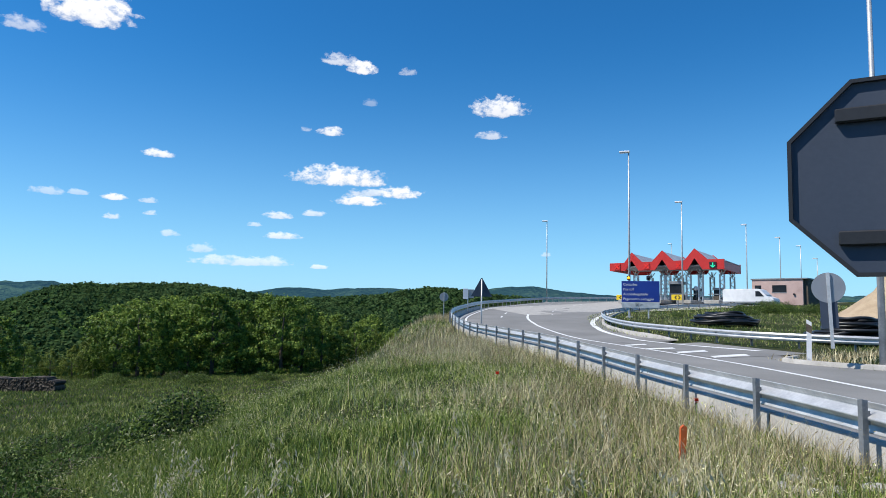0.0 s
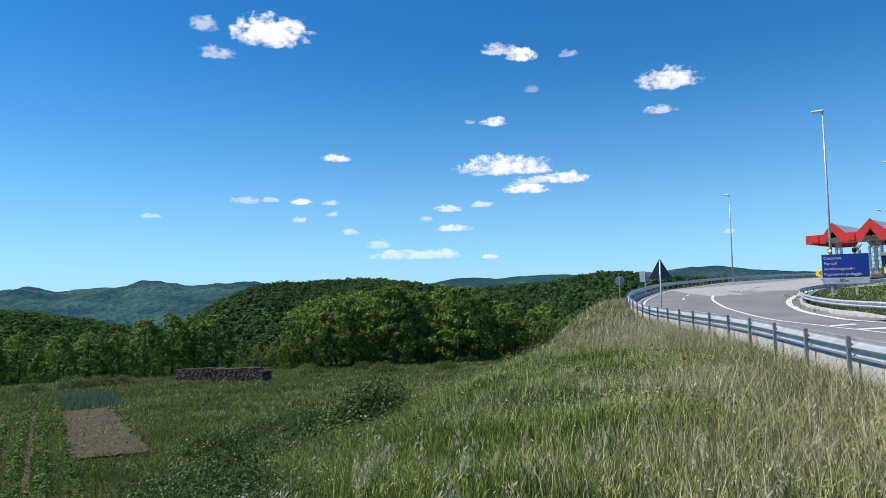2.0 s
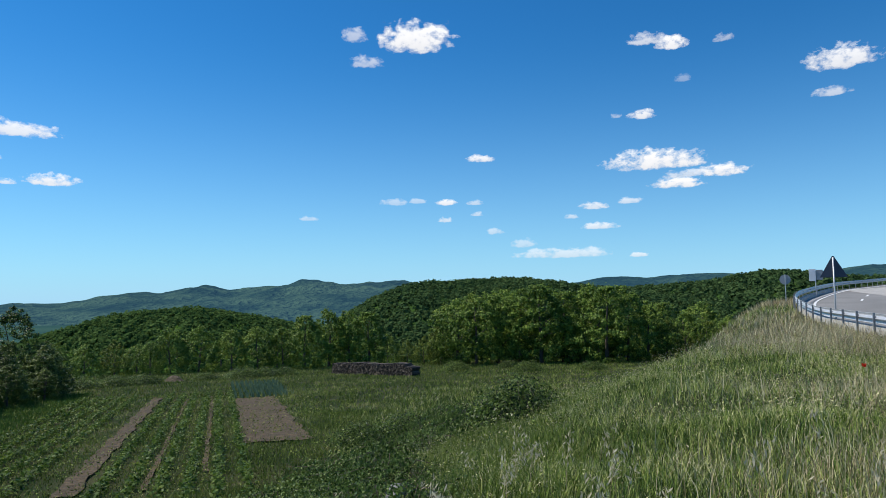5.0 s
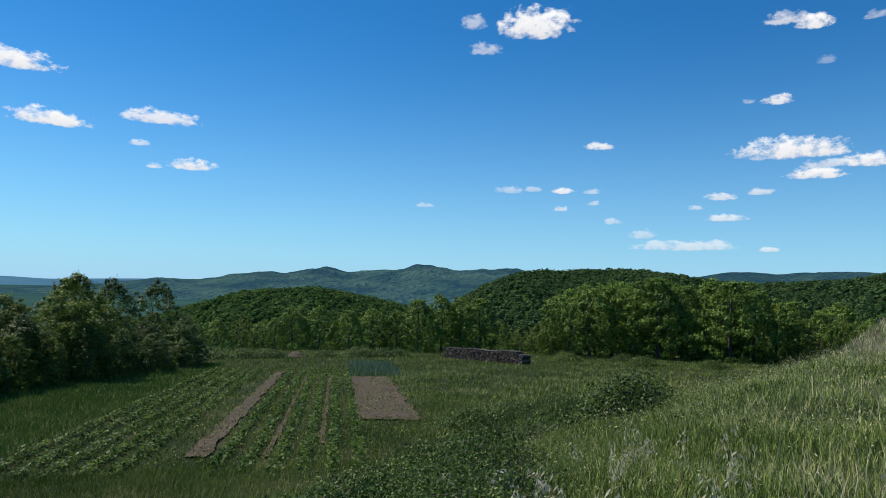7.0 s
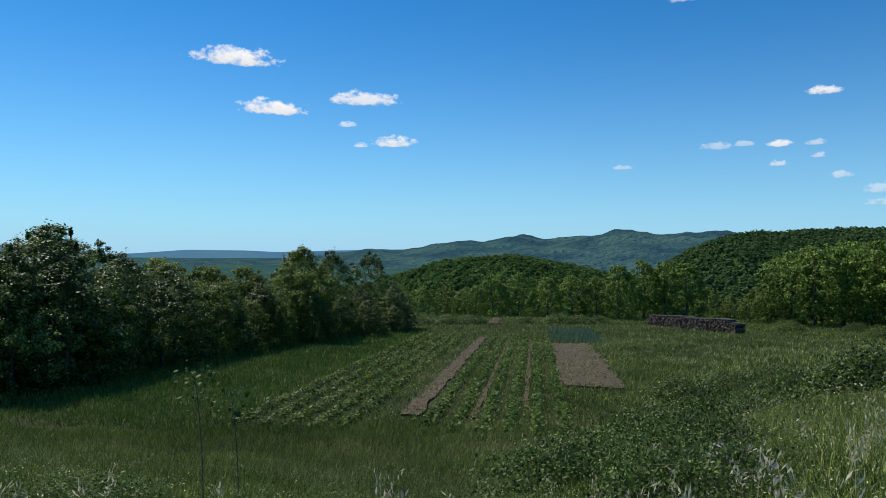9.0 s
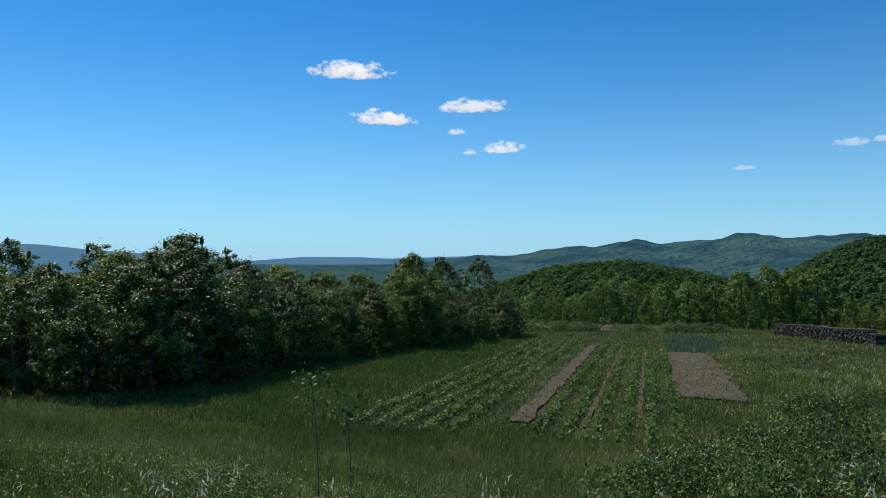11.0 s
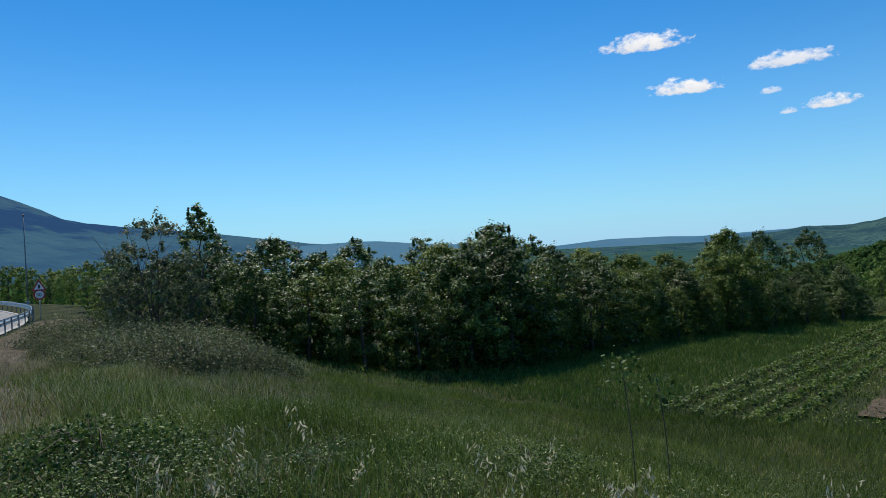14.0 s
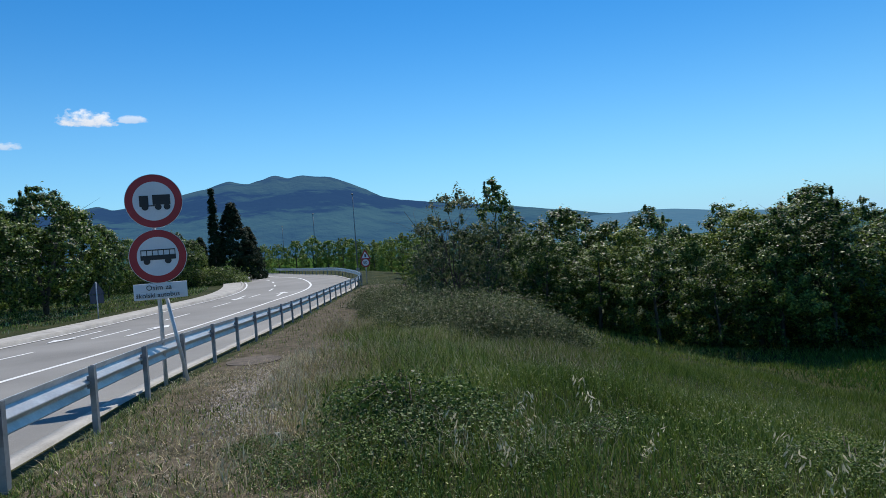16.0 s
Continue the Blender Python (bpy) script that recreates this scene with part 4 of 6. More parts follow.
    for x, mat, h, y in ((9.4, SIGNBACK, 2.75, 2.0), (11.7, BARK, 1.9, 4.5), (14.9, BARK, 1.9, 3.0), (4.6, SIGNBACK, 2.6, 3.5)):
        b_ = thing("toll_booth", base @ Matrix.Translation((x * k, y, 0)), "dark grey toll booth with glazed upper half on an island" if mat is SIGNBACK else "small brown toll machine housing on an island", "toll booth")
        wd = .8 if h > 2 else .45
        part("body", boxed(-wd, wd, -.9, .9, .15, h * .42, bevel=.03), mat, b_)
        part("window", boxed(-wd + .06, wd - .06, -.84, .84, h * .42, h * .86), GLASS_DARK, b_)
        part("roof", boxed(-wd - .08, wd + .08, -1, 1, h * .86, h, bevel=.03), DARKZINC, b_)
    for x in (3.6, 7.8, 11.8, 15.4):
        me2 = bpy.data.meshes.new("toll_island")
        b2_ = boxed(-.9, .9, -3.5, D + 3, -.3, .17, bevel=.05)
        b2_.to_mesh(me2)
        b2_.free()
        me2.materials.append(CONCRETE)
        ob = new("toll_island", me2)
        ob.matrix_basis = base @ Matrix.Translation((x * k, 0, 0))
        tagged(ob, "raised concrete toll island", "traffic island")
        bar = thing("barrier_post", base @ Matrix.Translation((x * k, -2.6, .15)), "short dark steel post with a rail on the toll island", "barrier")
        part("post", tube([(0, 0, 0), (0, 0, 1.0)], .06, 6), DARKZINC, bar)
        part("arm", boxed(-.5, 1.2, -.03, .03, .7, .8), DARKZINC, bar)
    for x, y in ((11.2, -4.2), (3.0, -3.0)):
        s = thing("chevron_sign", base @ Matrix.Translation((x * k, y, -.2)), "yellow nose panel with black arrows on the toll island", "road sign")
        part("panel", boxed(-.75, .75, -.05, .05, .3, 1.0, bevel=.03), YELLOW, s)
        for d in (-1, 1):
            bm = bmesh.new()
            for q in (-1, 1):
                bmesh.ops.create_cube(bm, size=1, matrix=Matrix.Translation((d * .22, -.06, .65 + q * .1)) @ Matrix.Rotation(q * d * math.pi / 4, 4, 'Y') @ Matrix.Diagonal((.34, .02, .1, 1)))
            part("arrow", bm, BLACK, s)
        part("foot", boxed(-.1, .1, -.1, .1, -.4, .3), DARKZINC, s)
    s = thing("speed_sign", base @ Matrix.Translation((11.95 * k, 2.4, .1)), "small round white sign on a grey pole", "road sign")
    part("disc", tube([(0, -.03, 1.75), (0, 0, 1.75)], .3, 20), SIGNWHITE, s)
    part("pole", tube([(0, .05, 0), (0, .05, 2.0)], .03, 6), ZINC, s)


toll_canopy()


def plaza():
    v, f = patch([(7, 56), (60, 100), (40, 125), (4.5, 71)], 40, 30, 0)
    v[:, 2] = paved(v[:, 0], v[:, 1]) + .008
    tagged(new("road", mesh_np("plaza", v, f, CONCRETE)), "pale concrete toll plaza paving", "road", kind="structure")
    v, f = patch([(7.5, 48.5), (11.3, 48.5), (17.3, 64.5), (9, 64.5)], 12, 20, 0)
    v[:, 2] = paved(v[:, 0], v[:, 1]) + .01
    tagged(new("road", mesh_np("road_mouth", v, f, ASPHALT)), "grey asphalt mouth of the toll plaza", "road", kind="structure")
    v, f = patch([(8.2, 31.5), (12.0, 31.5), (13.7, 25.5), (8.8, 22)], 16, 16, 0)
    v[:, 2] = paved(v[:, 0], v[:, 1]) + .008
    tagged(new("road", mesh_np("junction_mouth", v, f, ASPHALT)), "grey asphalt mouth of the side road", "road", kind="structure")
    v, f = patch([(11.5, 18.5), (80, 12), (80, -8), (6, -6)], 40, 20, .01)
    tagged(new("road", mesh_np("side_road", v, f, ASPHALT)), "grey asphalt side road", "road", kind="structure")


plaza()


def street_lamp(x, y, z, h, turn, label="tall grey steel street lamp with a flat white head", head=WHITE):
    l = thing("street_lamp", Matrix.Translation((x, y, z)) @ Matrix.Rotation(turn, 4, 'Z'), label, "street lamp", "street lamps")
    part("base_plate", boxed(-.25, .25, -.25, .25, -.3, .1, bevel=.02), CONCRETE, l)
    part("pole", tube([(0, 0, 0), (0, 0, h * .5), (0, 0, h - .1)], [.10, .08, .055], 10), ZINC if head is WHITE else DARKZINC, l)
    part("head", boxed(-.75, .12, -.16, .16, h - .12, h + .06, bevel=.07), head, l)
    return l


for x, y, top in ((15.1, 55, 15.2), (26.95, 76.4, 14.75), (15.6, 102.6, 15.85), (45.4, 101.3, 15.7), (55.7, 111.9, 15.1), (65.4, 123.8, 15.05), (47.8, 142, 16.9), (68.5, 124, 12.8)):
    street_lamp(x, y, land_at(x, y), top - land_at(x, y), math.atan2(y, x) - math.pi / 2)
street_lamp(12.55, 19.4, land_at(12.5, 19.3), 13.5, -.6)
for x, y, z, h, k in ((-87.4, -48.5, -2.3, 11.0, 1), (-101.3, -64.3, -2.6, 9.7, 1), (-123, -86, -3.0, 9.1, 1), (-140, -106, -3.4, 8, 1)):
    street_lamp(x, y, z, h, .5, "slim dark street lamp beside the lower road", DARKZINC)


def toll_sign():
    a, b = Vector((14.25, 54.2, 0)), Vector((17.02, 53.35, 0))
    g = land_at(15.6, 53.8)
    s = thing("toll_sign", Matrix.Translation((a.x, a.y, g)) @ Matrix.Rotation(math.atan2(b.y - a.y, b.x - a.x), 4, 'Z'), "blue roadside toll notice in four languages on two posts", "road sign")
    w = (b - a).length
    z0, z1, zm = 2.3 - g, 4.43 - g, 2.76 - g
    part("panel", boxed(0, w, -.03, .03, zm, z1, bevel=.01), SIGNBLUE, s)
    low = part("distance_plate", boxed(0, w, -.03, .03, z0, zm - .02, bevel=.01), ZINC, s)
    up = Matrix.Rotation(math.pi / 2, 4, 'X')
    for i, row in enumerate(("Cestarina", "Pay toll", "Autobahngebühr", "Pagamento pedaggio")):
        lettering(row, .285, SIGNWHITE, s, Matrix.Translation((.12, -.04, z1 - .36 - i * .385)) @ up)
    lettering("50 m", .3, BLACK, s, Matrix.Translation((1.05, -.04, z0 + .14)) @ up)
    for x in (.55, 2.05):
        part("post", boxed(x - .06, x + .06, .04, .14, -.3, z1 + .1), ZINC, s)
        lamp = part("warning_light", boxed(x - .14, x + .14, -.02, .16, z1 + .1, z1 + .42, bevel=.03), BLACK, s)
        part("lens", tube([(x, -.06, z1 + .26), (x, -.03, z1 + .26)], .11, 14), AMBER if x < 1 else GLASS_DARK, lamp, "lit amber lens" if x < 1 else "unlit lens")


toll_sign()


def white_van():
    a, b = Vector((33.5, 81.4)), Vector((37.6, 77.3))
    g = land_at(35.5, 79.4)
    v = thing("van", Matrix.Translation((a.x, a.y, g)) @ Matrix.Rotation(math.atan2(b.y - a.y, b.x - a.x), 4, 'Z') @ Matrix.Diagonal((1.02, 1.02, .95, 1)), "white long panel van parked by the toll building", "van")
    body = prism([(0, .45), (0, 2.1), (.15, 2.25), (3.9, 2.25), (4.25, 2.15), (4.95, 1.35), (5.6, 1.1), (5.75, .8), (5.75, .45)], 0, 1.95)
    bmesh.ops.bevel(body, geom=list(body.edges), offset=.05, segments=2, affect='EDGES')
    part("body", body, WHITE, v)
    part("side_window", prism([(3.75, 1.3), (3.75, 1.95), (4.15, 1.95), (4.7, 1.3)], -.012, .01), GLASS_DARK, v)
    part("windscreen", boxed(4.3, 4.9, .15, 1.8, 1.5, 1.52), GLASS_DARK, v, m=Matrix.Translation((0, 0, 0)))
    part("trim", boxed(.05, 5.7, -.015, .005, .5, .68), DARKZINC, v)
    for x in (1.15, 4.75):
        for y in (.0, 1.72):
            w = part("wheel", tube([(x, y - .02, .34), (x, y + .22, .34)], .34, 18), BLACK, v)
            part("rim", tube([(x, y - .035, .34), (x, y - .02, .34)], .2, 12), ZINC, w)


white_van()


def pink_building():
    a, b = Vector((40.2, 88.3)), Vector((44.9, 83.7))
    g = land_at(42, 86)
    ob = thing("service_building", Matrix.Translation((a.x, a.y, g)) @ Matrix.Rotation(math.atan2(b.y - a.y, b.x - a.x), 4, 'Z'), "low pink rendered flat-roofed service building", "building")
    w = (b - a).length
    top = 6.75 - g
    part("wall", boxed(0, w * .93, 0, 5, -.3, top - .15), PINKWALL, ob)
    part("side_wall", boxed(w * .93, w, .4, 5, -.3, top - .2), BARK, ob, "dark brown set-back wall at the right end")
    part("roof", boxed(-.12, w + .1, -.12, 5.1, top - .15, top), DARKZINC, ob)
    for x0, x1 in ((.35, 1.15), (2.5, 4.2)):
        wi = part("window", boxed(x0, x1, -.02, .05, 1.6, 2.5), GLASS_DARK, ob)
        part("window_frame", boxed(x0 - .06, x1 + .06, -.035, -.005, 1.52, 1.59), DARKZINC, wi)
    part("wall_lamp", boxed(w * .76, w * .79, -.2, 0, 1.25, 1.45), BLACK, ob)


pink_building()

INNER = smooth_line([(40, 83, 3.0), (28, 75, 2.45), (20, 68, 2.0), (14, 58, 1.5), (11.5, 48, 1.05), (10.9, 40, .75), (11.8, 34.7, .6), (13, 30.2, .5), (15, 27.6, .45), (18, 26, .42), (25, 24.3, .4), (45, 22, .4)], 10)
guard_rail("guard_rail", INNER, "low pale steel guard rail round a grassy island", top=-.12)


def kerb_line(line, label, name="kerb"):
    v, f = sweep(line, [(-.14, -.2), (-.14, .14), (-.02, .16), (.05, .12), (.07, -.2)])
    tagged(new(name, mesh_np(name, v, f, CONCRETE)), label, "kerb", kind="structure")


NOSE = smooth_line([(26.5, 78.5, 2.68), (17.5, 64.7, 1.99), (13.1, 53.7, 1.45), (11.4, 48.5, 1.2), (10.45, 43.4, .94), (10.4, 38.5, .73), (10.9, 34.8, .6), (11.6, 32.6, .35)], 8)
kerb_line(even(NOSE, .5), "pale concrete kerb round the grassy island")
v, f = sweep(even(NOSE, .5), [(-.1, .0), (.6, .0), (1.3, .0), (2.1, .0), (3.2, .0)])
v[:, 2] = paved(v[:, 0], v[:, 1]) + .012 - .1 * np.tile([0, 0, 0, 0, 1], len(v) // 5)
tagged(new("road", mesh_np("road_shoulder", v, f, ASPHALT)), "pale asphalt shoulder round the island", "road", kind="structure")
kerb_line(smooth_line([(11.6, 22.4, .36), (10.7, 21.3, .33), (11.1, 20.2, .31), (12.6, 19, .3), (16, 17.6, .3), (28, 15.5, .3)], 8), "weathered concrete kerb stones at the junction")
kerb_line(offset(even(LINE, 1.0), 9.3)[10:int(STATION) - 8], "pale concrete kerb along the far side of the lower road")


def edge_line_of(line, d, width, label):
    v, f = sweep(offset(line, d), [(-width / 2, .0), (width / 2, .0)])
    v[:, 2] = paved(v[:, 0], v[:, 1]) + .02
    tagged(new("edge_line", mesh_np("edge_line", v, f, PAINT)), label, "road marking", kind="structure")


APEX = smooth_line([(25.5, 81.6, 2.82), (18.7, 69.5, 2.22), (13.8, 58.2, 1.67), (10.6, 48.1, 1.17), (9.55, 41.2, .84), (9.6, 36.2, .63), (10.1, 32.4, .52), (10.95, 29.8, .47), (11.8, 27.7, .44), (12.4, 26.2, .41)], 10)
edge_line_of(even(APEX, .5), 0, .34, "broad white edge line round the island")
for x0, y0, x1, y1 in ((7.67, 28.6, 8.92, 29.9), (7.9, 26.34, 9.3, 27.36), (8.46, 24.53, 10.08, 26.04), (8.95, 22.6, 10.86, 24.3)):
    v, f = patch([(x0 - .08, y0 - .38), (x1 - .08, y1 - .45), (x1 + .1, y1 + .45), (x0 + .08, y0 + .36)], 4, 2, 0)
    v[:, 2] = paved(v[:, 0], v[:, 1]) + .012
    tagged(new("crossing_bar", mesh_np("crossing_bar", v, f, PAINT)), "white painted bar on the asphalt", "road marking", kind="structure")


def lane_arrow(x, y, turn):
    """A flat painted arrow, pointing along the lane."""
    c, s_ = math.cos(turn), math.sin(turn)
    v = []
    for a, o in ((-2, -.08), (.7, -.08), (.7, -.42), (2, 0), (.7, .42), (.7, .08), (-2, .08)):
        px, py = x + a * c - o * s_, y + a * s_ + o * c
        v.append((px, py, float(paved([px], [py])[0]) + .014))
    tagged(new("lane_arrow", mesh_np("lane_arrow", v, [(0, 1, 5, 6)], PAINT)), "white painted lane arrow shaft on the asphalt", "road marking", kind="structure")
    tagged(new("lane_arrow", mesh_np("lane_arrow", v, [(2, 3, 4)], PAINT)), "white painted lane arrow head on the asphalt", "road marking", kind="structure")


for ax, ay, at_ in ((-17.5, -21.2, .42), (-18.9, -19.2, 3.56), (-35, -28, .5), (-37, -26.3, 3.64)):
    lane_arrow(ax, ay, at_)


# ---- signs ----
def ngon(n, r, turn=0.0):
    return [(r * math.cos(2 * math.pi * (i + .5) / n + turn), r * math.sin(2 * math.pi * (i + .5) / n + turn)) for i in range(n)]


def plate(outline, y0=-.012, y1=.012, bevel=0.0):
    b = prism(outline, y0, y1)
    if bevel:
        bmesh.ops.bevel(b, geom=[e for e in b.edges], offset=bevel, segments=1, affect='EDGES')
    return b


def stop_sign():
    g = land_at(2.04, 2.91)
    yaw = radians(-34 + 4)
    s = thing("stop_sign", Matrix.Translation((2.04, 2.91, g)) @ Matrix.Rotation(yaw, 4, 'Z'), "dark grey back of an octagonal sign on a steel post", "road sign")
    zc = 2.345 - g
    o = [(x, z + zc) for x, z in ngon(8, .485)]
    part("plate", plate(o, -.008, .008), SIGNBACK, s)
    rim = bmesh.new()
    inner = [(x, z + zc) for x, z in ngon(8, .466)]
    for i in range(8):
        j = (i + 1) % 8
        q = [(o[i], -.03), (o[j], -.03), (inner[j], -.03), (inner[i], -.03), (o[i], .0), (o[j], .0), (inner[j], .0), (inner[i], .0)]
        vs = [rim.verts.new((p[0], y, p[1])) for p, y in q]
        for fc in ((0, 1, 2, 3), (0, 4, 5, 1), (3, 2, 6, 7)):
            rim.faces.new([vs[k] for k in fc])
    bmesh.ops.recalc_face_normals(rim, faces=rim.faces)
    part("rim", rim, BLACK, s, "black folded edge")
    for dz in (.285, -.275):
        r = part("bracket_rail", boxed(-.25, .25, -.045, -.008, zc + dz - .035, zc + dz + .03, bevel=.006), BLACK, s, "dark fixing rail")
        part("clamp", boxed(-.05, .05, -.075, -.045, zc + dz - .02, zc + dz + .03), ZINC, r)
    part("post", tube([(0, -.075, -.4), (0, -.075, zc + .42)], .03, 12), ZINC, s)


stop_sign()


def round_back_sign(x, y, base, zc, r, yaw, label, post_r=.03, board=False, lean=0.0, mat=SIGNGREY):
    s = thing("round_sign", Matrix.Translation((x, y, base)) @ Matrix.Rotation(yaw, 4, 'Z') @ Matrix.Rotation(lean, 4, 'Y'), label, "road sign")
    part("disc", plate([(a, b + zc - base) for a, b in ngon(36, r)], -.012, .012), mat, s)
    part("post", boxed(-post_r, post_r, -.075, -.015, -.3 if not board else -.12, zc - base + r), ZINC, s)
    if board:
        part("board", boxed(-.24, .2, -.01, .03, .45, zc - base - r * .75), SIGNBACK, s, "dark narrow board below the disc")
    return s


round_back_sign(11.06, 19.3, land_at(11.06, 19.3) + .7, 2.6, .43, radians(-24), "grey back of a round sign on a leaning steel post", .045, True, -.035)
round_back_sign(.05, 50, land_at(.05, 50), 2.8, .33, 0, "grey back of a small round sign beside the guard rail")


def triangle_back_sign(x, y, top, side, yaw, label, down=False, board=0.0, mat=SIGNBACK):
    g = land_at(x, y)
    s = thing("triangle_sign", Matrix.Translation((x, y, g)) @ Matrix.Rotation(yaw, 4, 'Z'), label, "road sign")
    h = side * .866
    z = top - g
    part("plate", plate([(-side / 2, z - h), (side / 2, z - h), (.03, z), (-.03, z)], -.012, .012), mat, s)
    part("post", tube([(0, -.04, -.3), (0, -.04, z - .05)], .03, 8), ZINC, s)
    if board:
        part("board", boxed(-side * .42, side * .42, -.012, .012, z - h - board, z - h - .03), mat, s)
    return s


triangle_back_sign(1.76, 31, 3.28, .98, .05, "dark grey back of a triangular sign on a thin post")
triangle_back_sign(-24.3, -27.9, .66, .72, 2.5, "grey back of a triangular sign with a lower board", board=.45)


def panel_sign():
    s = thing("direction_sign", Matrix.Translation((2.1, 58, land_at(2.1, 58))), "two pale grey direction panels on a post beside the bend", "road sign")
    g = land_at(2.1, 58)
    part("panel", boxed(-.42, .02, -.02, .02, 3.72 - g - .9, 3.72 - g, bevel=.01), SIGNWHITE, s)
    part("panel", boxed(.06, .5, .05, .09, 3.66 - g - .75, 3.66 - g, bevel=.01), SIGNGREY, s)
    part("post", tube([(0, .03, -.3), (0, .03, 3.7 - g)], .035, 8), ZINC, s)


panel_sign()


def delineator(x, y):
    s = thing("delineator_post", Matrix.Translation((x, y, land_at(x, y) + .28)) @ Matrix.Rotation(-.5, 4, 'Z') @ Matrix.Rotation(.02, 4, 'Y'), "white plastic delineator post with a dark brown band", "delineator")
    part("post", prism([(-.07, -.2), (-.07, 1.08), (.07, 1.0), (.07, -.2)], -.05, .05), WHITE, s)
    part("band", prism([(-.074, .72), (-.074, .96), (.074, .88), (.074, .64)], -.054, .054), BARK, s)


delineator(11.17, 20.75)


def stake():
    x, y = 2.6, 7.35
    s = thing("survey_stake", Matrix.Translation((x, y, land_at(x, y))) @ Matrix.Rotation(.05, 4, 'Y'), "short orange painted survey stake in the grass", "stake")
    part("stake", prism([(-.032, -.2), (-.032, .40), (.0, .43), (.032, .41), (.032, -.2)], -.022, .022), ORANGE, s)


stake()


def disc_ring(r0, r1, zc, y):
    bm = bmesh.new()
    n = 48
    a = [bm.verts.new((r0 * math.cos(2 * math.pi * i / n), y, zc + r0 * math.sin(2 * math.pi * i / n))) for i in range(n)]
    b = [bm.verts.new((r1 * math.cos(2 * math.pi * i / n), y, zc + r1 * math.sin(2 * math.pi * i / n))) for i in range(n)]
    for i in range(n):
        j = (i + 1) % n
        bm.faces.new((a[i], b[i], b[j], a[j]))
    bmesh.ops.recalc_face_normals(bm, faces=bm.faces)
    return bm


def no_entry_pair():
    """Two ban signs over a plate; -y faces the walk."""
    x, y = -8.47, -8.24
    g = -.4
    s = thing("ban_signs", Matrix.Translation((x, y, g)) @ Matrix.Rotation(radians(134), 4, 'Z') , "two round red-rimmed ban signs over a white plate on two posts", "road sign")
    z1, z2, z3 = 2.57 - g, 1.685 - g, 1.135 - g
    for zc, what in ((z1, "lorry"), (z2, "bus")):
        d = part("disc", plate([(a, b + zc) for a, b in ngon(48, .432)], -.012, .012), SIGNWHITE, s)
        part("red_ring", disc_ring(.312, .424, zc, -.016), SIGNRED, d, "dark red ring")
        part("face", disc_ring(.0, .312, zc, -.0155), SIGNWHITE, d)
        bm = bmesh.new()
        if what == "lorry":
            box(bm, -.215, -.08, -.022, -.017, zc - .085, zc + .09)
            box(bm, -.02, .245, -.022, -.017, zc - .06, zc + .1)
            box(bm, -.08, .02, -.0215, -.0172, zc - .082, zc - .065)
            wheels = (-.135, .06, .19)
            wz = zc - .095
        else:
            box(bm, -.26, .265, -.022, -.017, zc - .055, zc + .02)
            box(bm, -.255, .26, -.022, -.017, zc + .095, zc + .112)
            for k in range(7):
                px = -.255 + k * .084
                box(bm, px, px + .012, -.0215, -.0172, zc + .02, zc + .095)
            wheels = (-.17, .145)
            wz = zc - .075
        part("symbol", bm, BLACK, d, "black %s symbol" % what)
        for wx in wheels:
            w = part("wheel_symbol", disc_ring(0, .05, 0, 0), BLACK, d, m=Matrix.Translation((wx, -.0235, wz)))
    pl = part("plate", boxed(-.4, .4, -.012, .012, z3 - .135, z3 + .125, bevel=.008), SIGNWHITE, s)
    up = Matrix.Rotation(math.pi / 2, 4, 'X')
    lettering("Osim za", .115, BLACK, s, Matrix.Translation((-.215, -.017, z3 + .015)) @ up)
    lettering("školski autobus", .105, BLACK, s, Matrix.Translation((-.37, -.017, z3 - .1)) @ up)
    part("post", tube([(-.03, .05, -.35), (-.03, .05, z1 + .3)], .032, 10), ZINC, s)
    part("brace", tube([(.36, .14, -.35), (.06, .06, z3)], .03, 8), ZINC, s)


no_entry_pair()


def road_works_pair():
    x, y = -43.1, -23.2
    g = land_at(x, y)
    s = thing("speed_sign", Matrix.Translation((x, y, g)) @ Matrix.Rotation(radians(118), 4, 'Z'), "red-rimmed triangle over a round speed limit sign on a post", "road sign")
    zt, zc = 1.1 - g, .14 - g
    part("triangle", plate([(-.42, zt - .72), (.42, zt - .72), (0, zt)]), SIGNRED, s)
    part("triangle_face", plate([(-.28, zt - .64), (.28, zt - .64), (0, zt - .17)], -.02, -.014), SIGNWHITE, s)
    part("triangle_symbol", boxed(-.05, .05, -.026, -.021, zt - .58, zt - .34), BLACK, s)
    part("disc", plate([(a, b + zc) for a, b in ngon(32, .33)]), SIGNRED, s)
    part("face", disc_ring(0, .24, zc, -.016), SIGNWHITE, s)
    lettering("50", .30, BLACK, s, Matrix.Translation((-.18, -.02, zc - .1)) @ Matrix.Rotation(math.pi / 2, 4, 'X'))
    part("post", tube([(0, .04, -.3), (0, .04, zt - .1)], .035, 8), ZINC, s)


road_works_pair()


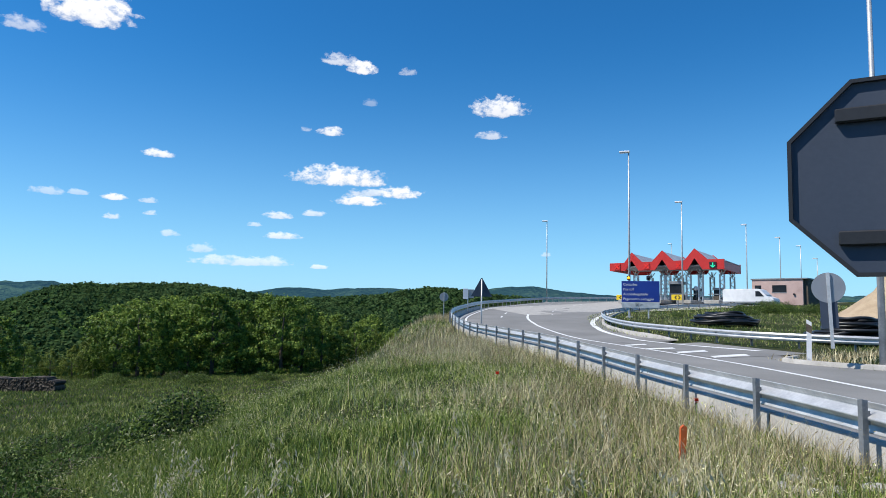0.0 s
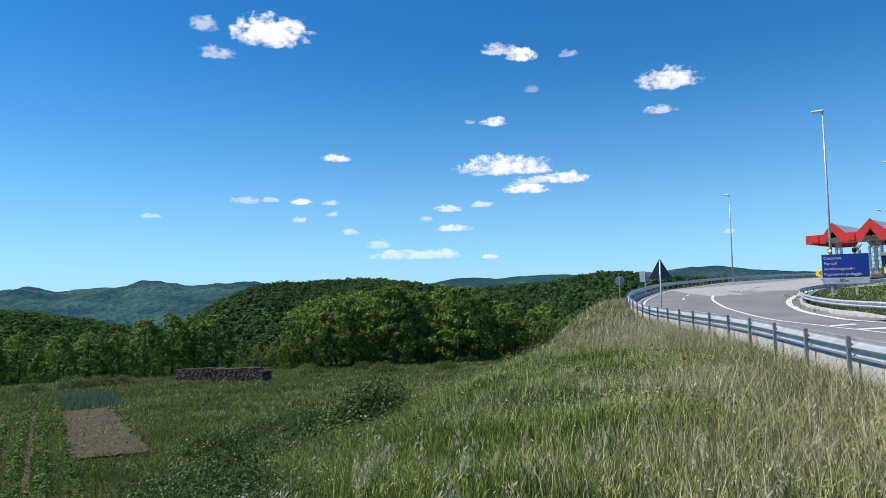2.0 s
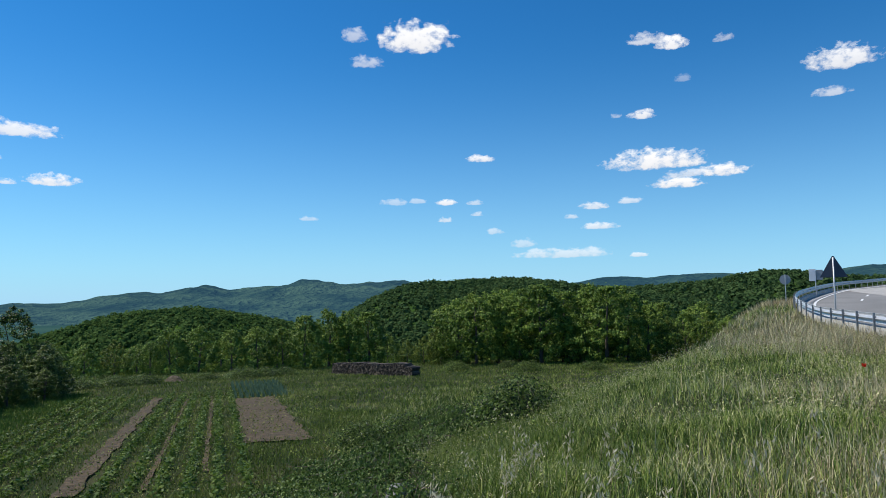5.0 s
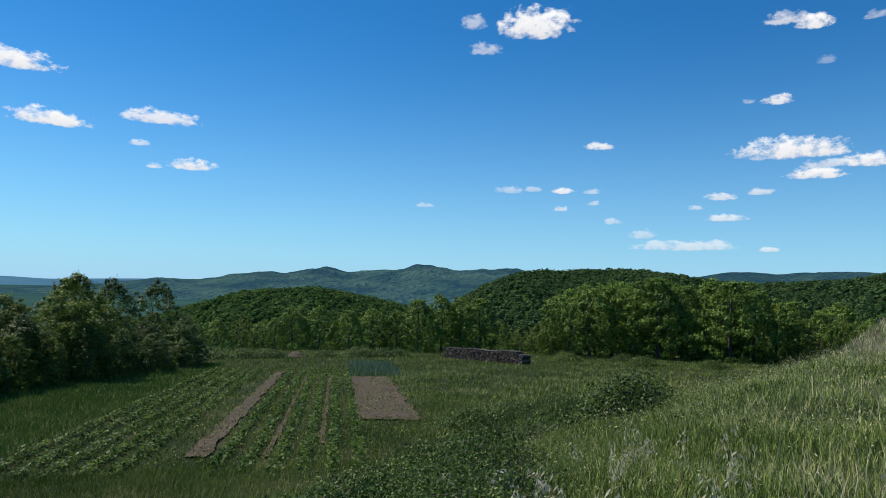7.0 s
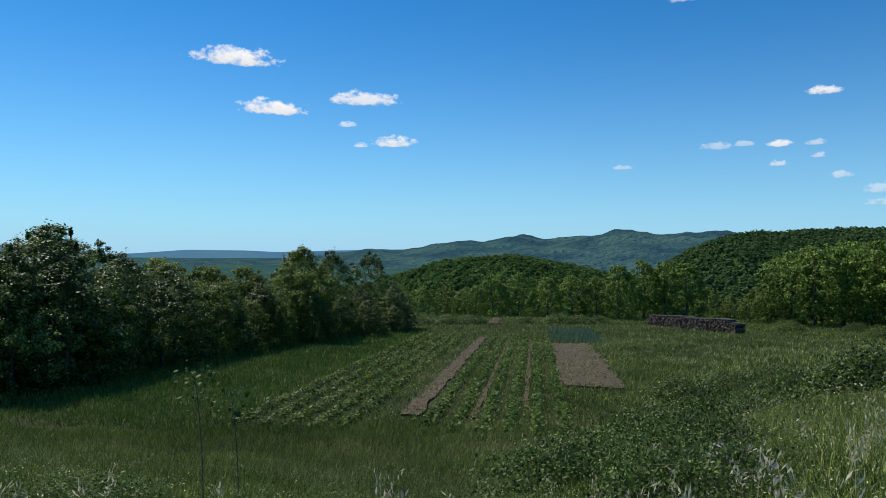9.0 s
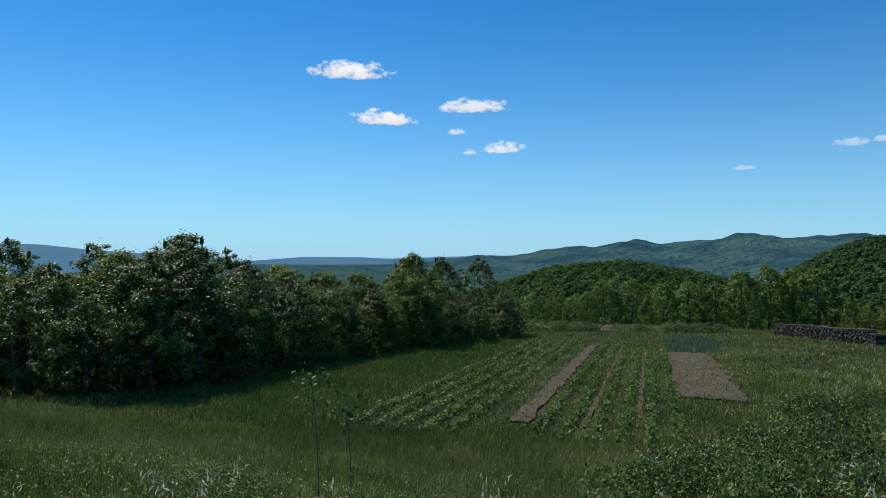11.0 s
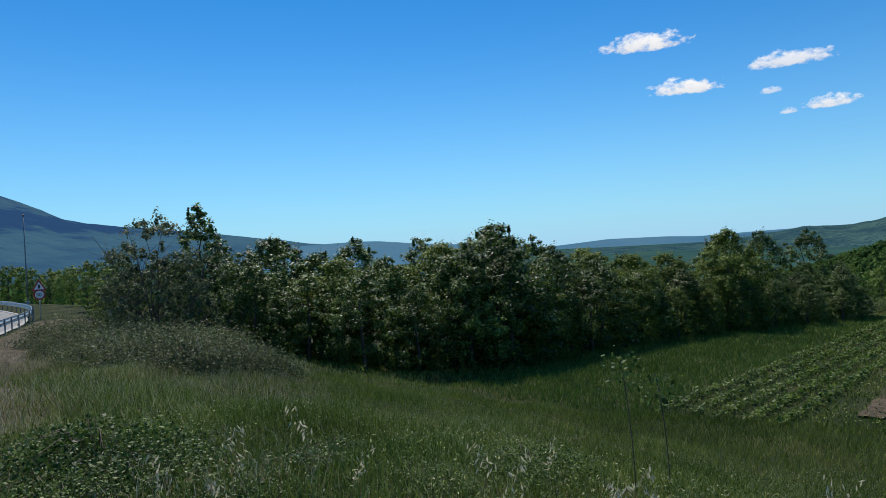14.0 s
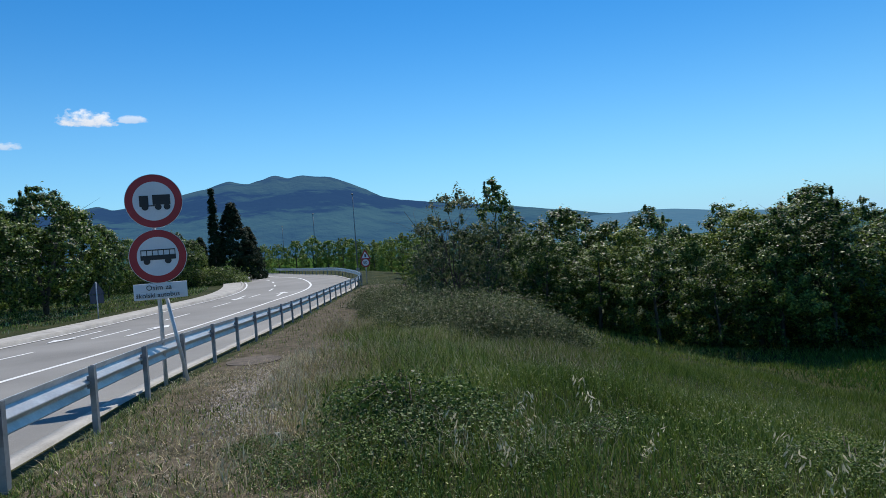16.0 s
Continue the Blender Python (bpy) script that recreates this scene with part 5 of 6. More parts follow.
# ---- island clutter ----
def pipe_coil(x, y, r, loops, label, seed):
    rg = np.random.default_rng(seed)
    c = thing("pipe_coil", Matrix.Translation((x, y, land_at(x, y) + .05)), label, "pipe coil")
    tall = 1.1 if seed > 1 else .72
    for i in range(loops):
        rr = r * (1 - .6 * (i / loops) ** 1.5) * rg.uniform(.88, 1.0)
        th = np.linspace(0, 2 * np.pi, 29)
        cx, cy = rg.normal(size=2) * .12 * r
        z = .08 + tall * i / loops
        tilt = rg.uniform(.0, .3)
        pts = np.column_stack([cx + rr * np.cos(th), cy + rr * np.sin(th), np.maximum(.06, z + tilt * rr * np.cos(th + i) * .5 + .03 * np.sin(3 * th))])
        part("loop", tube(pts, .085, 6, False), RUBBER, c)


pipe_coil(19.2, 46.2, 2.0, 22, "heap of coiled black plastic pipe on the grass", 1)
pipe_coil(18.9, 31.4, 1.9, 22, "coil of black plastic pipe lying on the grass", 2)


def heap(name, x, y, rx, ry, h, mat, label, category, seed, rough=.25):
    n, k = 40, 14
    v = []
    for i in range(k + 1):
        w = i / k
        for j in range(n):
            a = 2 * math.pi * j / n
            px, py = x + rx * w * math.cos(a), y + ry * w * math.sin(a)
            z = h * (1 - float(ease(w))) * (1 + rough * noise.fractal(Vector((px * .4, py * .4, seed)), 1, 2, 4)) - .12 * w
            v.append((px, py, land_at(px, py) + z))
    f = [(i * n + j, i * n + (j + 1) % n, (i + 1) * n + (j + 1) % n, (i + 1) * n + j) for i in range(k) for j in range(n)]
    ob = new(name, mesh_np(name, v, np.array(f)[:, ::-1], mat, smooth=True))
    return tagged(ob, label, category)


heap("earth_mound", 41.5, 52.5, 12.5, 7, 8.0, SAND, "bare sandy brown spoil heap", "earth heap", 3)


def rock(x, y, r, mat, seed, label="pale rough stone lying on the ground", name="stone", squash=.7, z=None):
    rg = np.random.default_rng(seed)
    bm = bmesh.new()
    bmesh.ops.create_icosphere(bm, subdivisions=2, radius=r)
    for vtx in bm.verts:
        vtx.co *= 1 + .28 * noise.noise(vtx.co / r * 1.3 + Vector((seed * 3.1, 0, 0)))
        vtx.co.z *= squash
    me = bpy.data.meshes.new(name)
    bm.to_mesh(me)
    bm.free()
    me.materials.append(mat)
    ob = new(name, me)
    ob.matrix_basis = Matrix.Translation((x, y, (land_at(x, y) if z is None else z) + r * .25)) @ Matrix.Rotation(rg.uniform(0, 6), 4, 'Z')
    return tagged(ob, label, "stone", "stones")


for i in range(16):
    rock(24 + rng.uniform(0, 8), 40 + rng.uniform(-4, 5), rng.uniform(.25, .6), STONE, i + 1, "pale limestone block below the spoil heap")
rock(-4.3, 7.25, .15, GREYSTONE, 40, "grey weathered stone standing in the brambles", squash=1.5, z=land_at(-4.3, 7.25) + .14)
for i in range(9):
    rock(-6.7 + rng.normal() * .5, 10.5 + rng.normal() * .45, rng.uniform(.08, .2), BARK, 50 + i, "dark clod of earth in the brambles", "clod")
for i in range(14):
    rock(3.55 + rng.normal() * .35, 6.4 + rng.normal() * .35, rng.uniform(.04, .11), STONE, 70 + i, "broken stone at the foot of the guard rail")
for i in range(10):
    rock(-4.5 + rng.normal() * 1.2, -4.4 + rng.normal() * .9, rng.uniform(.02, .05), STONE, 90 + i, "small pale stone on the dry verge")


def flat_disc(r, top):
    bm = bmesh.new()
    bmesh.ops.create_cone(bm, cap_ends=True, segments=28, radius1=r, radius2=r, depth=.3, matrix=Matrix.Translation((0, 0, top - .15)))
    return bm


def manhole(x, y):
    c = thing("manhole", Matrix.Translation((x, y, land_at(x, y) + .03)), "round dark manhole cover in a concrete ring on the verge", "manhole cover")
    part("cover", flat_disc(.52, .012), BARK, c, "dark rusty iron cover")
    part("ring", flat_disc(.58, -.004), VERGE_SOIL, c)


manhole(-10.8, -8.35)


# ---- woodpile ----
def woodpile():
    a, b = np.array([-39.2, 54.0]), np.array([-29.4, 52.13])
    d = b - a
    L = np.hypot(*d)
    rg = np.random.default_rng(4)
    w = thing("woodpile", Matrix.Translation((a[0], a[1], 0)) @ Matrix.Rotation(math.atan2(d[1], d[0]), 4, 'Z'), "long stack of weathered dark firewood at the field's edge", "woodpile")
    V, F = [], []
    for i in range(1500):
        x = rg.uniform(0, L)
        px, py = a + d * x / L
        g = land_at(px, py)
        h = .98 * (1 - .04 * math.sin(x * 1.3)) * (1 if x < L - .8 else .8)
        z, r = g + rg.uniform(0, h), rg.uniform(.05, .11)
        y0, y1 = rg.uniform(-.12, .05), rg.uniform(.95, 1.15)
        n = len(V)
        for yy in (y0, y1):
            for k in range(6):
                th = k * math.pi / 3 + i
                V.append((x + r * math.cos(th), yy, z + r * math.sin(th)))
        F += [(n + k, n + (k + 1) % 6, n + 6 + (k + 1) % 6, n + 6 + k) for k in range(6)]
        F += [(n, n + 1, n + 2, n + 3), (n, n + 3, n + 4, n + 5)]
    logs = part("firewood", mesh_np("firewood", V, F, LOG), LOG, w)
    tagged(logs, kind="stuff")


woodpile()


# ---- fields: e runs down the field, c across it ----
def ec(e, c):
    return ((c - e) * .7071, (c + e) * .7071)


def strip(name, e0, e1, c0, c1, mat, dz, label, category="field", nu=40, nv=10):
    v, f = patch([ec(e0, c0), ec(e1, c0), ec(e1, c1), ec(e0, c1)], nu, nv, dz)
    wob = .07 * (np.sin(v[:, 0] * 2.3 + c0) + np.sin(v[:, 1] * 3.7 + e0)) * min(1, (c1 - c0) / 2 + .25)
    v[:, 0] += wob
    v[:, 1] += wob * .6
    v[:, 2] += .03 * np.sin(v[:, 0] * 5.1) * np.cos(v[:, 1] * 4.3) + .02
    return tagged(new(name, mesh_np(name, v, f[:, ::-1], mat, smooth=True)), label, category, kind="structure")


strip("soil_strip", 19.6, 48.5, -4.0, -3.42, SOIL, .03, "bare brown ploughed strip between crop rows", nu=60)
strip("soil_plot", 26.2, 44.5, .9, 3.4, SOIL, .03, "bare brown tilled vegetable plot", nu=40)
for c0, e0, e1 in [(-8.1 + .37 + .74 * k, 19.5 + (k * 5 % 4), 47 - (k * 7 % 5)) for k in (8, 10)]:
    strip("furrow", e0, e1, c0 - .08, c0 + .08, SOIL, .012, "narrow bare furrow between crop rows", nu=40, nv=2)


def tri_blades(x, y, z, h, w, rg, lean=.35, plain=False):
    """Bent blades of three triangles each, or plain ones of one."""
    n = len(x)
    th, ph = rg.uniform(0, 2 * np.pi, n), rg.uniform(0, 2 * np.pi, n)
    s = np.stack([np.cos(th), np.sin(th), np.zeros(n)], 1) * w[:, None] / 2
    d = np.stack([np.cos(ph), np.sin(ph), np.zeros(n)], 1) * (h * rg.uniform(.1, 1, n) * lean)[:, None]
    p = np.stack([x, y, z - .02], 1)
    up = np.zeros((n, 3))
    up[:, 2] = h
    if plain:
        v = np.stack([p - s, p + s, p + up * rg.uniform(.7, 1, n)[:, None] + d], 1).reshape(-1, 3)
        return v, np.arange(3 * n).reshape(-1, 3)
    mid = p + up * .55 + d * .3
    tip = p + up * rg.uniform(.8, 1, n)[:, None] + d
    v = np.stack([p - s, p + s, mid - s * .8, mid + s * .8, tip], 1).reshape(-1, 3)
    k = np.arange(n)[:, None] * 5
    f = np.concatenate([k + [0, 1, 3], k + [0, 3, 2], k + [2, 3, 4]], 0)
    return v, f


def ring_points(n, a0, a1, r0, r1, rg):
    a = np.radians(rg.uniform(a0, a1, n))
    r = np.sqrt(rg.uniform(r0 * r0, r1 * r1, n))
    return -np.sin(a) * r, np.cos(a) * r


def clumped(x, y, rg, scale, cut):
    """Keeps points where a soft pattern is high."""
    v = np.sin(x * scale + 1.7 * np.sin(y * scale * .7)) + np.sin(y * scale * 1.3 + 1.1 * np.sin(x * scale * .9 + 2))
    return v + rg.normal(size=len(x)) * .7 > cut


def in_beds(x, y):
    e, c = (y - x) * .7071, (x + y) * .7071
    c = c + .22 * np.sin(e * 1.9) + .16 * np.sin(x * 31 + y * 17)
    e = e + 1.2 * np.sin(x * 23 + y * 41)
    bare = ((e > 20.2) & (e < 48.5) & (c > -4.1) & (c < -3.2)) | ((e > 26.6) & (e < 44.5) & (c > 1.0) & (c < 3.5))
    rows = (e > 18.5) & (e < 48) & (c > -8.3) & (c < .9) & (np.sin(x * 37 + y * 29) < -.1)
    return bare | rows


def grow(name, n, a0, a1, r0, r1, h, w, mat, label, seed, keep=None, lean=.75, z_off=0.0):
    rg = np.random.default_rng(seed)
    x, y = ring_points(n, a0, a1, r0, r1, rg)
    u, _ = lie(x, y)
    ok = u > -.1
    az, r = np.degrees(np.arctan2(-x, y)), np.hypot(x, y)
    ok &= rg.uniform(size=n) < ease((az - a0) / 9) * ease((a1 - az) / 9)
    if keep is not None:
        ok &= keep(x, y, u, rg)
    x, y = x[ok], y[ok]
    z = land(x, y) + z_off
    m = len(x)
    v, f = tri_blades(x, y, z, rg.uniform(h[0], h[1], m) * rg.uniform(.7, 1, m), rg.uniform(w[0], w[1], m), rg, lean, r0 > 8)
    tagged(new(name, mesh_np(name, v, f, mat)), label, "grass", kind="stuff")


def path_bare(x, y, u, rg):
    """Bare, trodden stretch of the verge."""
    az = np.degrees(np.arctan2(-x, y))
    bare = np.exp(-((az - 127) / 9) ** 2) * (np.hypot(x, y) < 16)
    return rg.uniform(size=len(x)) > bare * .6


# embankment beside the upper road: tall, half dry
grow("grass", 74000, -48, 28, 3.2, 9.8, (.08, .29), (.0045, .010), GRASS, "tall green roadside grass", 101)
grow("grass", 130000, -40, 30, 9, 21, (.10, .30), (.007, .015), GRASS, "tall green grass on the embankment", 102)
grow("grass", 80000, -24, 38, 20, 48, (.14, .34), (.018, .036), GRASS, "long grass on the far embankment", 103, lambda x, y, u, rg: u < 22)
grow("dry_grass", 24000, -48, 14, 3.4, 10, (.2, .6), (.0035, .008), STRAW, "straw-coloured dry grass stalks", 104, lambda x, y, u, rg: clumped(x, y, rg, .8, .0) & (u < 4.6 + rg.normal(size=len(u))))
grow("dry_grass", 56000, -38, 16, 10, 24, (.25, .7), (.006, .014), STRAW, "straw-coloured dry grass on the crest", 105, lambda x, y, u, rg: clumped(x, y, rg, .5, -.3) & (u < 4.0 + rg.normal(size=len(u))))
grow("dry_grass", 26000, -12, 10, 24, 52, (.3, .7), (.016, .036), STRAW, "straw-coloured dry grass along the far crest", 106, lambda x, y, u, rg: clumped(x, y, rg, .4, -.4) & (u < 4.5 + rg.normal(size=len(u))))
# short grass underfoot
grow("grass", 26000, -181, 181, .3, 4.2, (.04, .2), (.005, .010), GRASS, "short trodden grass", 130)
# slope towards the field
grow("grass", 76000, 12, 126, 3.2, 9.8, (.08, .30), (.0045, .011), FIELDGRASS, "low green grass on the slope", 107)
grow("meadow_grass", 150000, 12, 124, 8.6, 18.8, (.10, .32), (.008, .017), FIELDGRASS, "green meadow grass below the slope", 108, lambda x, y, u, rg: ~in_beds(x, y))
grow("meadow_grass", 150000, 12, 120, 18, 35, (.10, .28), (.016, .034), FIELDGRASS, "green meadow grass round the field", 109, lambda x, y, u, rg: ~in_beds(x, y) & (u > 9 + 2 * rg.normal(size=len(u))))
grow("meadow_grass", 120000, -4, 74, 34, 86, (.12, .30), (.045, .09), FIELDGRASS, "green meadow grass at the far end", 110, lambda x, y, u, rg: ~in_beds(x, y) & (u > 8))
grow("dry_grass", 56000, 94, 134, 5.5, 22, (.10, .32), (.005, .011), STRAW, "pale dry grass below the verge", 111, lambda x, y, u, rg: clumped(x, y, rg, .7, -.6) & (u > 1.6))
grow("grass", 30000, 104, 122, 9, 26, (.15, .4), (.008, .018), GRASS, "long grass below the verge", 112, lambda x, y, u, rg: u > 2.2)


def weeds(n, a0, a1, r0, r1, size, top, mat, label, seed, keep=None, slim=.3):
    """Small leaves at all heights between the blades."""
    rg = np.random.default_rng(seed)
    x, y = ring_points(n, a0, a1, r0, r1, rg)
    u, _ = lie(x, y)
    ok = (u > .1) & clumped(x, y, rg, 1.1, -.5)
    if keep is not None:
        ok &= keep(x, y, u, rg)
    x, y = x[ok], y[ok]
    c = np.column_stack([x, y, land(x, y) + top * rg.uniform(.05, 1, len(x)) ** 1.3])
    v, f = leaf_cards(c, np.tile([0, 0, .7], (len(c), 1)), size, rg, .9, slim)
    tagged(new("weeds", mesh_np("weeds", v, f, mat)), label, "weeds", kind="stuff")


weeds(60000, -42, 118, 3.2, 9.5, .015, .28, GRASS, "small leaves and seed heads in the roadside grass", 121)
weeds(50000, -34, 36, 9, 22, .022, .36, GRASS, "small leaves in the embankment grass", 122)
weeds(26000, -40, 24, 4, 22, .014, .62, STRAW, "dry seed heads above the grass", 123, lambda x, y, u, rg: u < 5 + rg.normal(size=len(u)))
weeds(60000, -44, 112, 3.6, 12, .008, .42, SEED, "pale flecks of seed heads over the grass", 127)
weeds(50000, 24, 70, 3.2, 12, .018, .2, BRAMBLE, "low creeping leaves on the slope", 124)
weeds(60000, 84, 150, 3.0, 12, .013, .11, BRAMBLE, "low creeping leaves beside the verge", 125, lambda x, y, u, rg: (u > 2.6 + .5 * np.sin(x * 2.1) + .3 * rg.normal(size=len(u))) | (clumped(x, y, rg, 2.4, 1.0) & (u > .3)))
weeds(40000, 34, 60, 19, 50, .05, .1, FIELDGRASS, "weeds on the ploughed soil", 126)
weeds(60000, -36, 60, 11, 30, .015, .45, SEED, "pale flecks of seed heads farther off", 128, lambda x, y, u, rg: u < 15)
# trodden verge beside the lower road
grow("grass", 60000, 106, 152, 3.0, 11, (.03, .15), (.006, .013), GRASS, "short worn grass on the verge", 113, lambda x, y, u, rg: path_bare(x, y, u, rg) & clumped(x, y, rg, 1.6, -.2))
grow("grass", 22000, 114, 140, 10, 44, (.05, .18), (.012, .03), GRASS, "short grass along the lower road's verge", 114, lambda x, y, u, rg: path_bare(x, y, u, rg) & (u < 5))
grow("dry_grass", 110000, 104, 152, 3.0, 14, (.02, .11), (.004, .009), STRAW, "dry trampled grass on the verge", 115, lambda x, y, u, rg: clumped(x, y, rg, 1.2, -.7) & (u < 4), 2.2)
grow("grass", 5000, 108, 150, 3.5, 12, (.12, .30), (.004, .008), GRASS, "thin upright tufts on the verge", 118, lambda x, y, u, rg: clumped(x, y, rg, 4.1, 1.3) & (u < 4))
# wheat and crops
grow("wheat", 110000, 46, 88, 17, 56, (.2, .34), (.022, .045), WHEATLEAF, "dark green standing young wheat", 116, lambda x, y, u, rg: ((x + y) * .7071 < -8.6) & ((y - x) * .7071 > 16.5))


def verge_soil():
    for name, d0, d1, w0, w1, mat, lab, dz in (("bare_verge", STATION - 60, STATION - 14, -.2, -3.3, VERGE_SOIL, "bare dry brownish verge soil", .012),):
        line = even(LINE, .5)
        s = np.arange(len(line)) * .5
        line = line[(s > d0) & (s < d1)]
        o = []
        n = 8
        for k in range(n + 1):
            w = w0 + (w1 - w0) * k / n
            q = offset(line, w + ((.35 * np.sin(np.arange(len(line)) * .7) + .3 * np.sin(np.arange(len(line)) * .31)) * k / n))
            q[:, 2] = land(q[:, 0], q[:, 1]) + dz
            o.append(q)
        o = np.array(o)
        m = o.shape[1]
        i, j = np.meshgrid(np.arange(n), np.arange(m - 1), indexing="ij")
        a = i * m + j
        ff = np.stack([a, a + 1, a + m + 1, a + m], -1).reshape(-1, 4)
        tagged(new(name, mesh_np(name, o.reshape(-1, 3), ff, mat, smooth=True)), lab, "verge", kind="structure")


verge_soil()


def gravel():
    """Loose chips on the trodden verge, joined."""
    rg = np.random.default_rng(14)
    n = 5200
    t = rg.normal(size=n)
    x = -7.6 - 1.1 * t + rg.normal(size=n) * .28
    y = -5.9 - .75 * t + rg.normal(size=n) * .3
    x[:700], y[:700] = rg.uniform(-11, -2.5, 700), rg.uniform(-8, -3, 700)
    u, _ = lie(x, y)
    x, y = x[u > .4], y[u > .4]
    n = len(x)
    p = np.column_stack([x, y, land(x, y) + .012])
    s = rg.uniform(.007, .022, n)[:, None, None]
    q = rg.normal(size=(n, 4, 3)) * .35 + np.array([[1, 0, -.4], [-.5, .87, -.4], [-.5, -.87, -.4], [0, 0, .8]])
    v = (p[:, None] + q * s).reshape(-1, 3)
    k = np.arange(n)[:, None] * 4
    f = np.concatenate([k + [0, 1, 3], k + [1, 2, 3], k + [2, 0, 3]], 0)
    tagged(new("gravel", mesh_np("gravel", v, f, GRAVEL)), "loose pale stone chips on the worn verge", "gravel", kind="stuff")


gravel()


def crops():
    rg = np.random.default_rng(8)
    pts = []
    for c in np.arange(-8.1, .8, .74):
        if -4.4 < c < -3.0:
            continue
        for e in np.arange(17.5, 49.5, .17):
            if rg.uniform() < .12:
                continue
            x, y = ec(e + rg.normal() * .08, c + rg.normal() * .035)
            pts.append((x, y))
    pts = np.array(pts)
    z = land(pts[:, 0], pts[:, 1])
    k = 14
    c = np.repeat(np.column_stack([pts, z + .12]), k, 0) + rg.normal(size=(len(pts) * k, 3)) * [.085, .085, .07]
    v, f = leaf_cards(c, np.tile([0, 0, 1.2], (len(c), 1)), .06, rg, .6)
    tagged(new("crop_rows", mesh_np("crop_rows", v, f, CROP)), "low green vegetable plants in rows", "crops", kind="stuff")
    n = 2600
    x, y = ec(rg.uniform(44.5, 57.5, n), np.round(rg.uniform(.9, 4.4, n) / .35) * .35 + rg.normal(size=n) * .04)
    v, f = tri_blades(x, y, land(x, y), rg.uniform(.3, .5, n), rg.uniform(.03, .06, n), rg, .3)
    tagged(new("onion_bed", mesh_np("onion_bed", v, f, ONION)), "blue-green onion plants in a small bed", "crops", kind="stuff")


crops()


# ---- brambles and bushes ----
def make_bush(name, r, h, n, leaf, mat, seed, label, stalks=14):
    """A low mound of leaves over arching stems."""
    rg = np.random.default_rng(seed)
    b = thing(name, Matrix(), label, "bush")
    bm = bmesh.new()
    for _ in range(stalks):
        th, reach = rg.uniform(0, 6.28), r * rg.uniform(.4, 1.0)
        t = tube([(0, 0, -.1), (math.cos(th) * reach * .4, math.sin(th) * reach * .4, h * rg.uniform(.6, 1.1)), (math.cos(th) * reach, math.sin(th) * reach, h * rg.uniform(.2, .9))], [.006, .005, .002], 4)
        me = bpy.data.meshes.new("t")
        t.to_mesh(me)
        t.free()
        bm.from_mesh(me)
        bpy.data.meshes.remove(me)
    tagged(part("stem_tangle", bm, BARK, b), kind="stuff")
    cl = n // 28
    P = []
    for _ in range(cl):
        th, q = rg.uniform(0, 6.28), rg.uniform() ** .5
        top = h * (1 - q ** 2.2) * rg.uniform(.35, 1.1)
        P.append(np.array([math.cos(th) * q * r, math.sin(th) * q * r, top]) + rg.normal(size=(28, 3)) * [.13 * r, .13 * r, .1 * h])
    P = np.vstack(P)
    v, f = leaf_cards(P, np.column_stack([P[:, :2] / r * .7, np.full(len(P), .9)]), leaf, rg, .8)
    part("leaves", mesh_np("leaves", v, f, mat), mat, b)
    return b


def set_at(src, x, y, scale=1.0, squash=1.0, first=False, sink=.05):
    m = Matrix.Translation((x, y, land_at(x, y) - sink)) @ Matrix.Rotation(rng.uniform(0, 6.28), 4, 'Z')
    if first:
        src.matrix_basis = m
        return src
    return copy_thing(src, m @ Matrix.Diagonal((scale, scale, scale * squash, 1)))


bramble = [set_at(make_bush("bramble", 1.0, .42, 5600, .022, BRAMBLE, 200 + i, "low tangle of green bramble on the slope"), *p, first=True) for i, p in enumerate(((-5.6, 9.6), (-7.2, 12.2), (-6.4, -3.0)))]
grey_bramble = set_at(make_bush("bramble", 1.3, .9, 10000, .026, BLOSSOM, 210, "grey-green flowering bramble mound beside the verge"), -16.5, -5.6, first=True)
leafy_bush = set_at(make_bush("bush", 1.2, 1.05, 9000, .036, OAK, 211, "dense green bush on the embankment"), -6.1, 16.2, first=True)


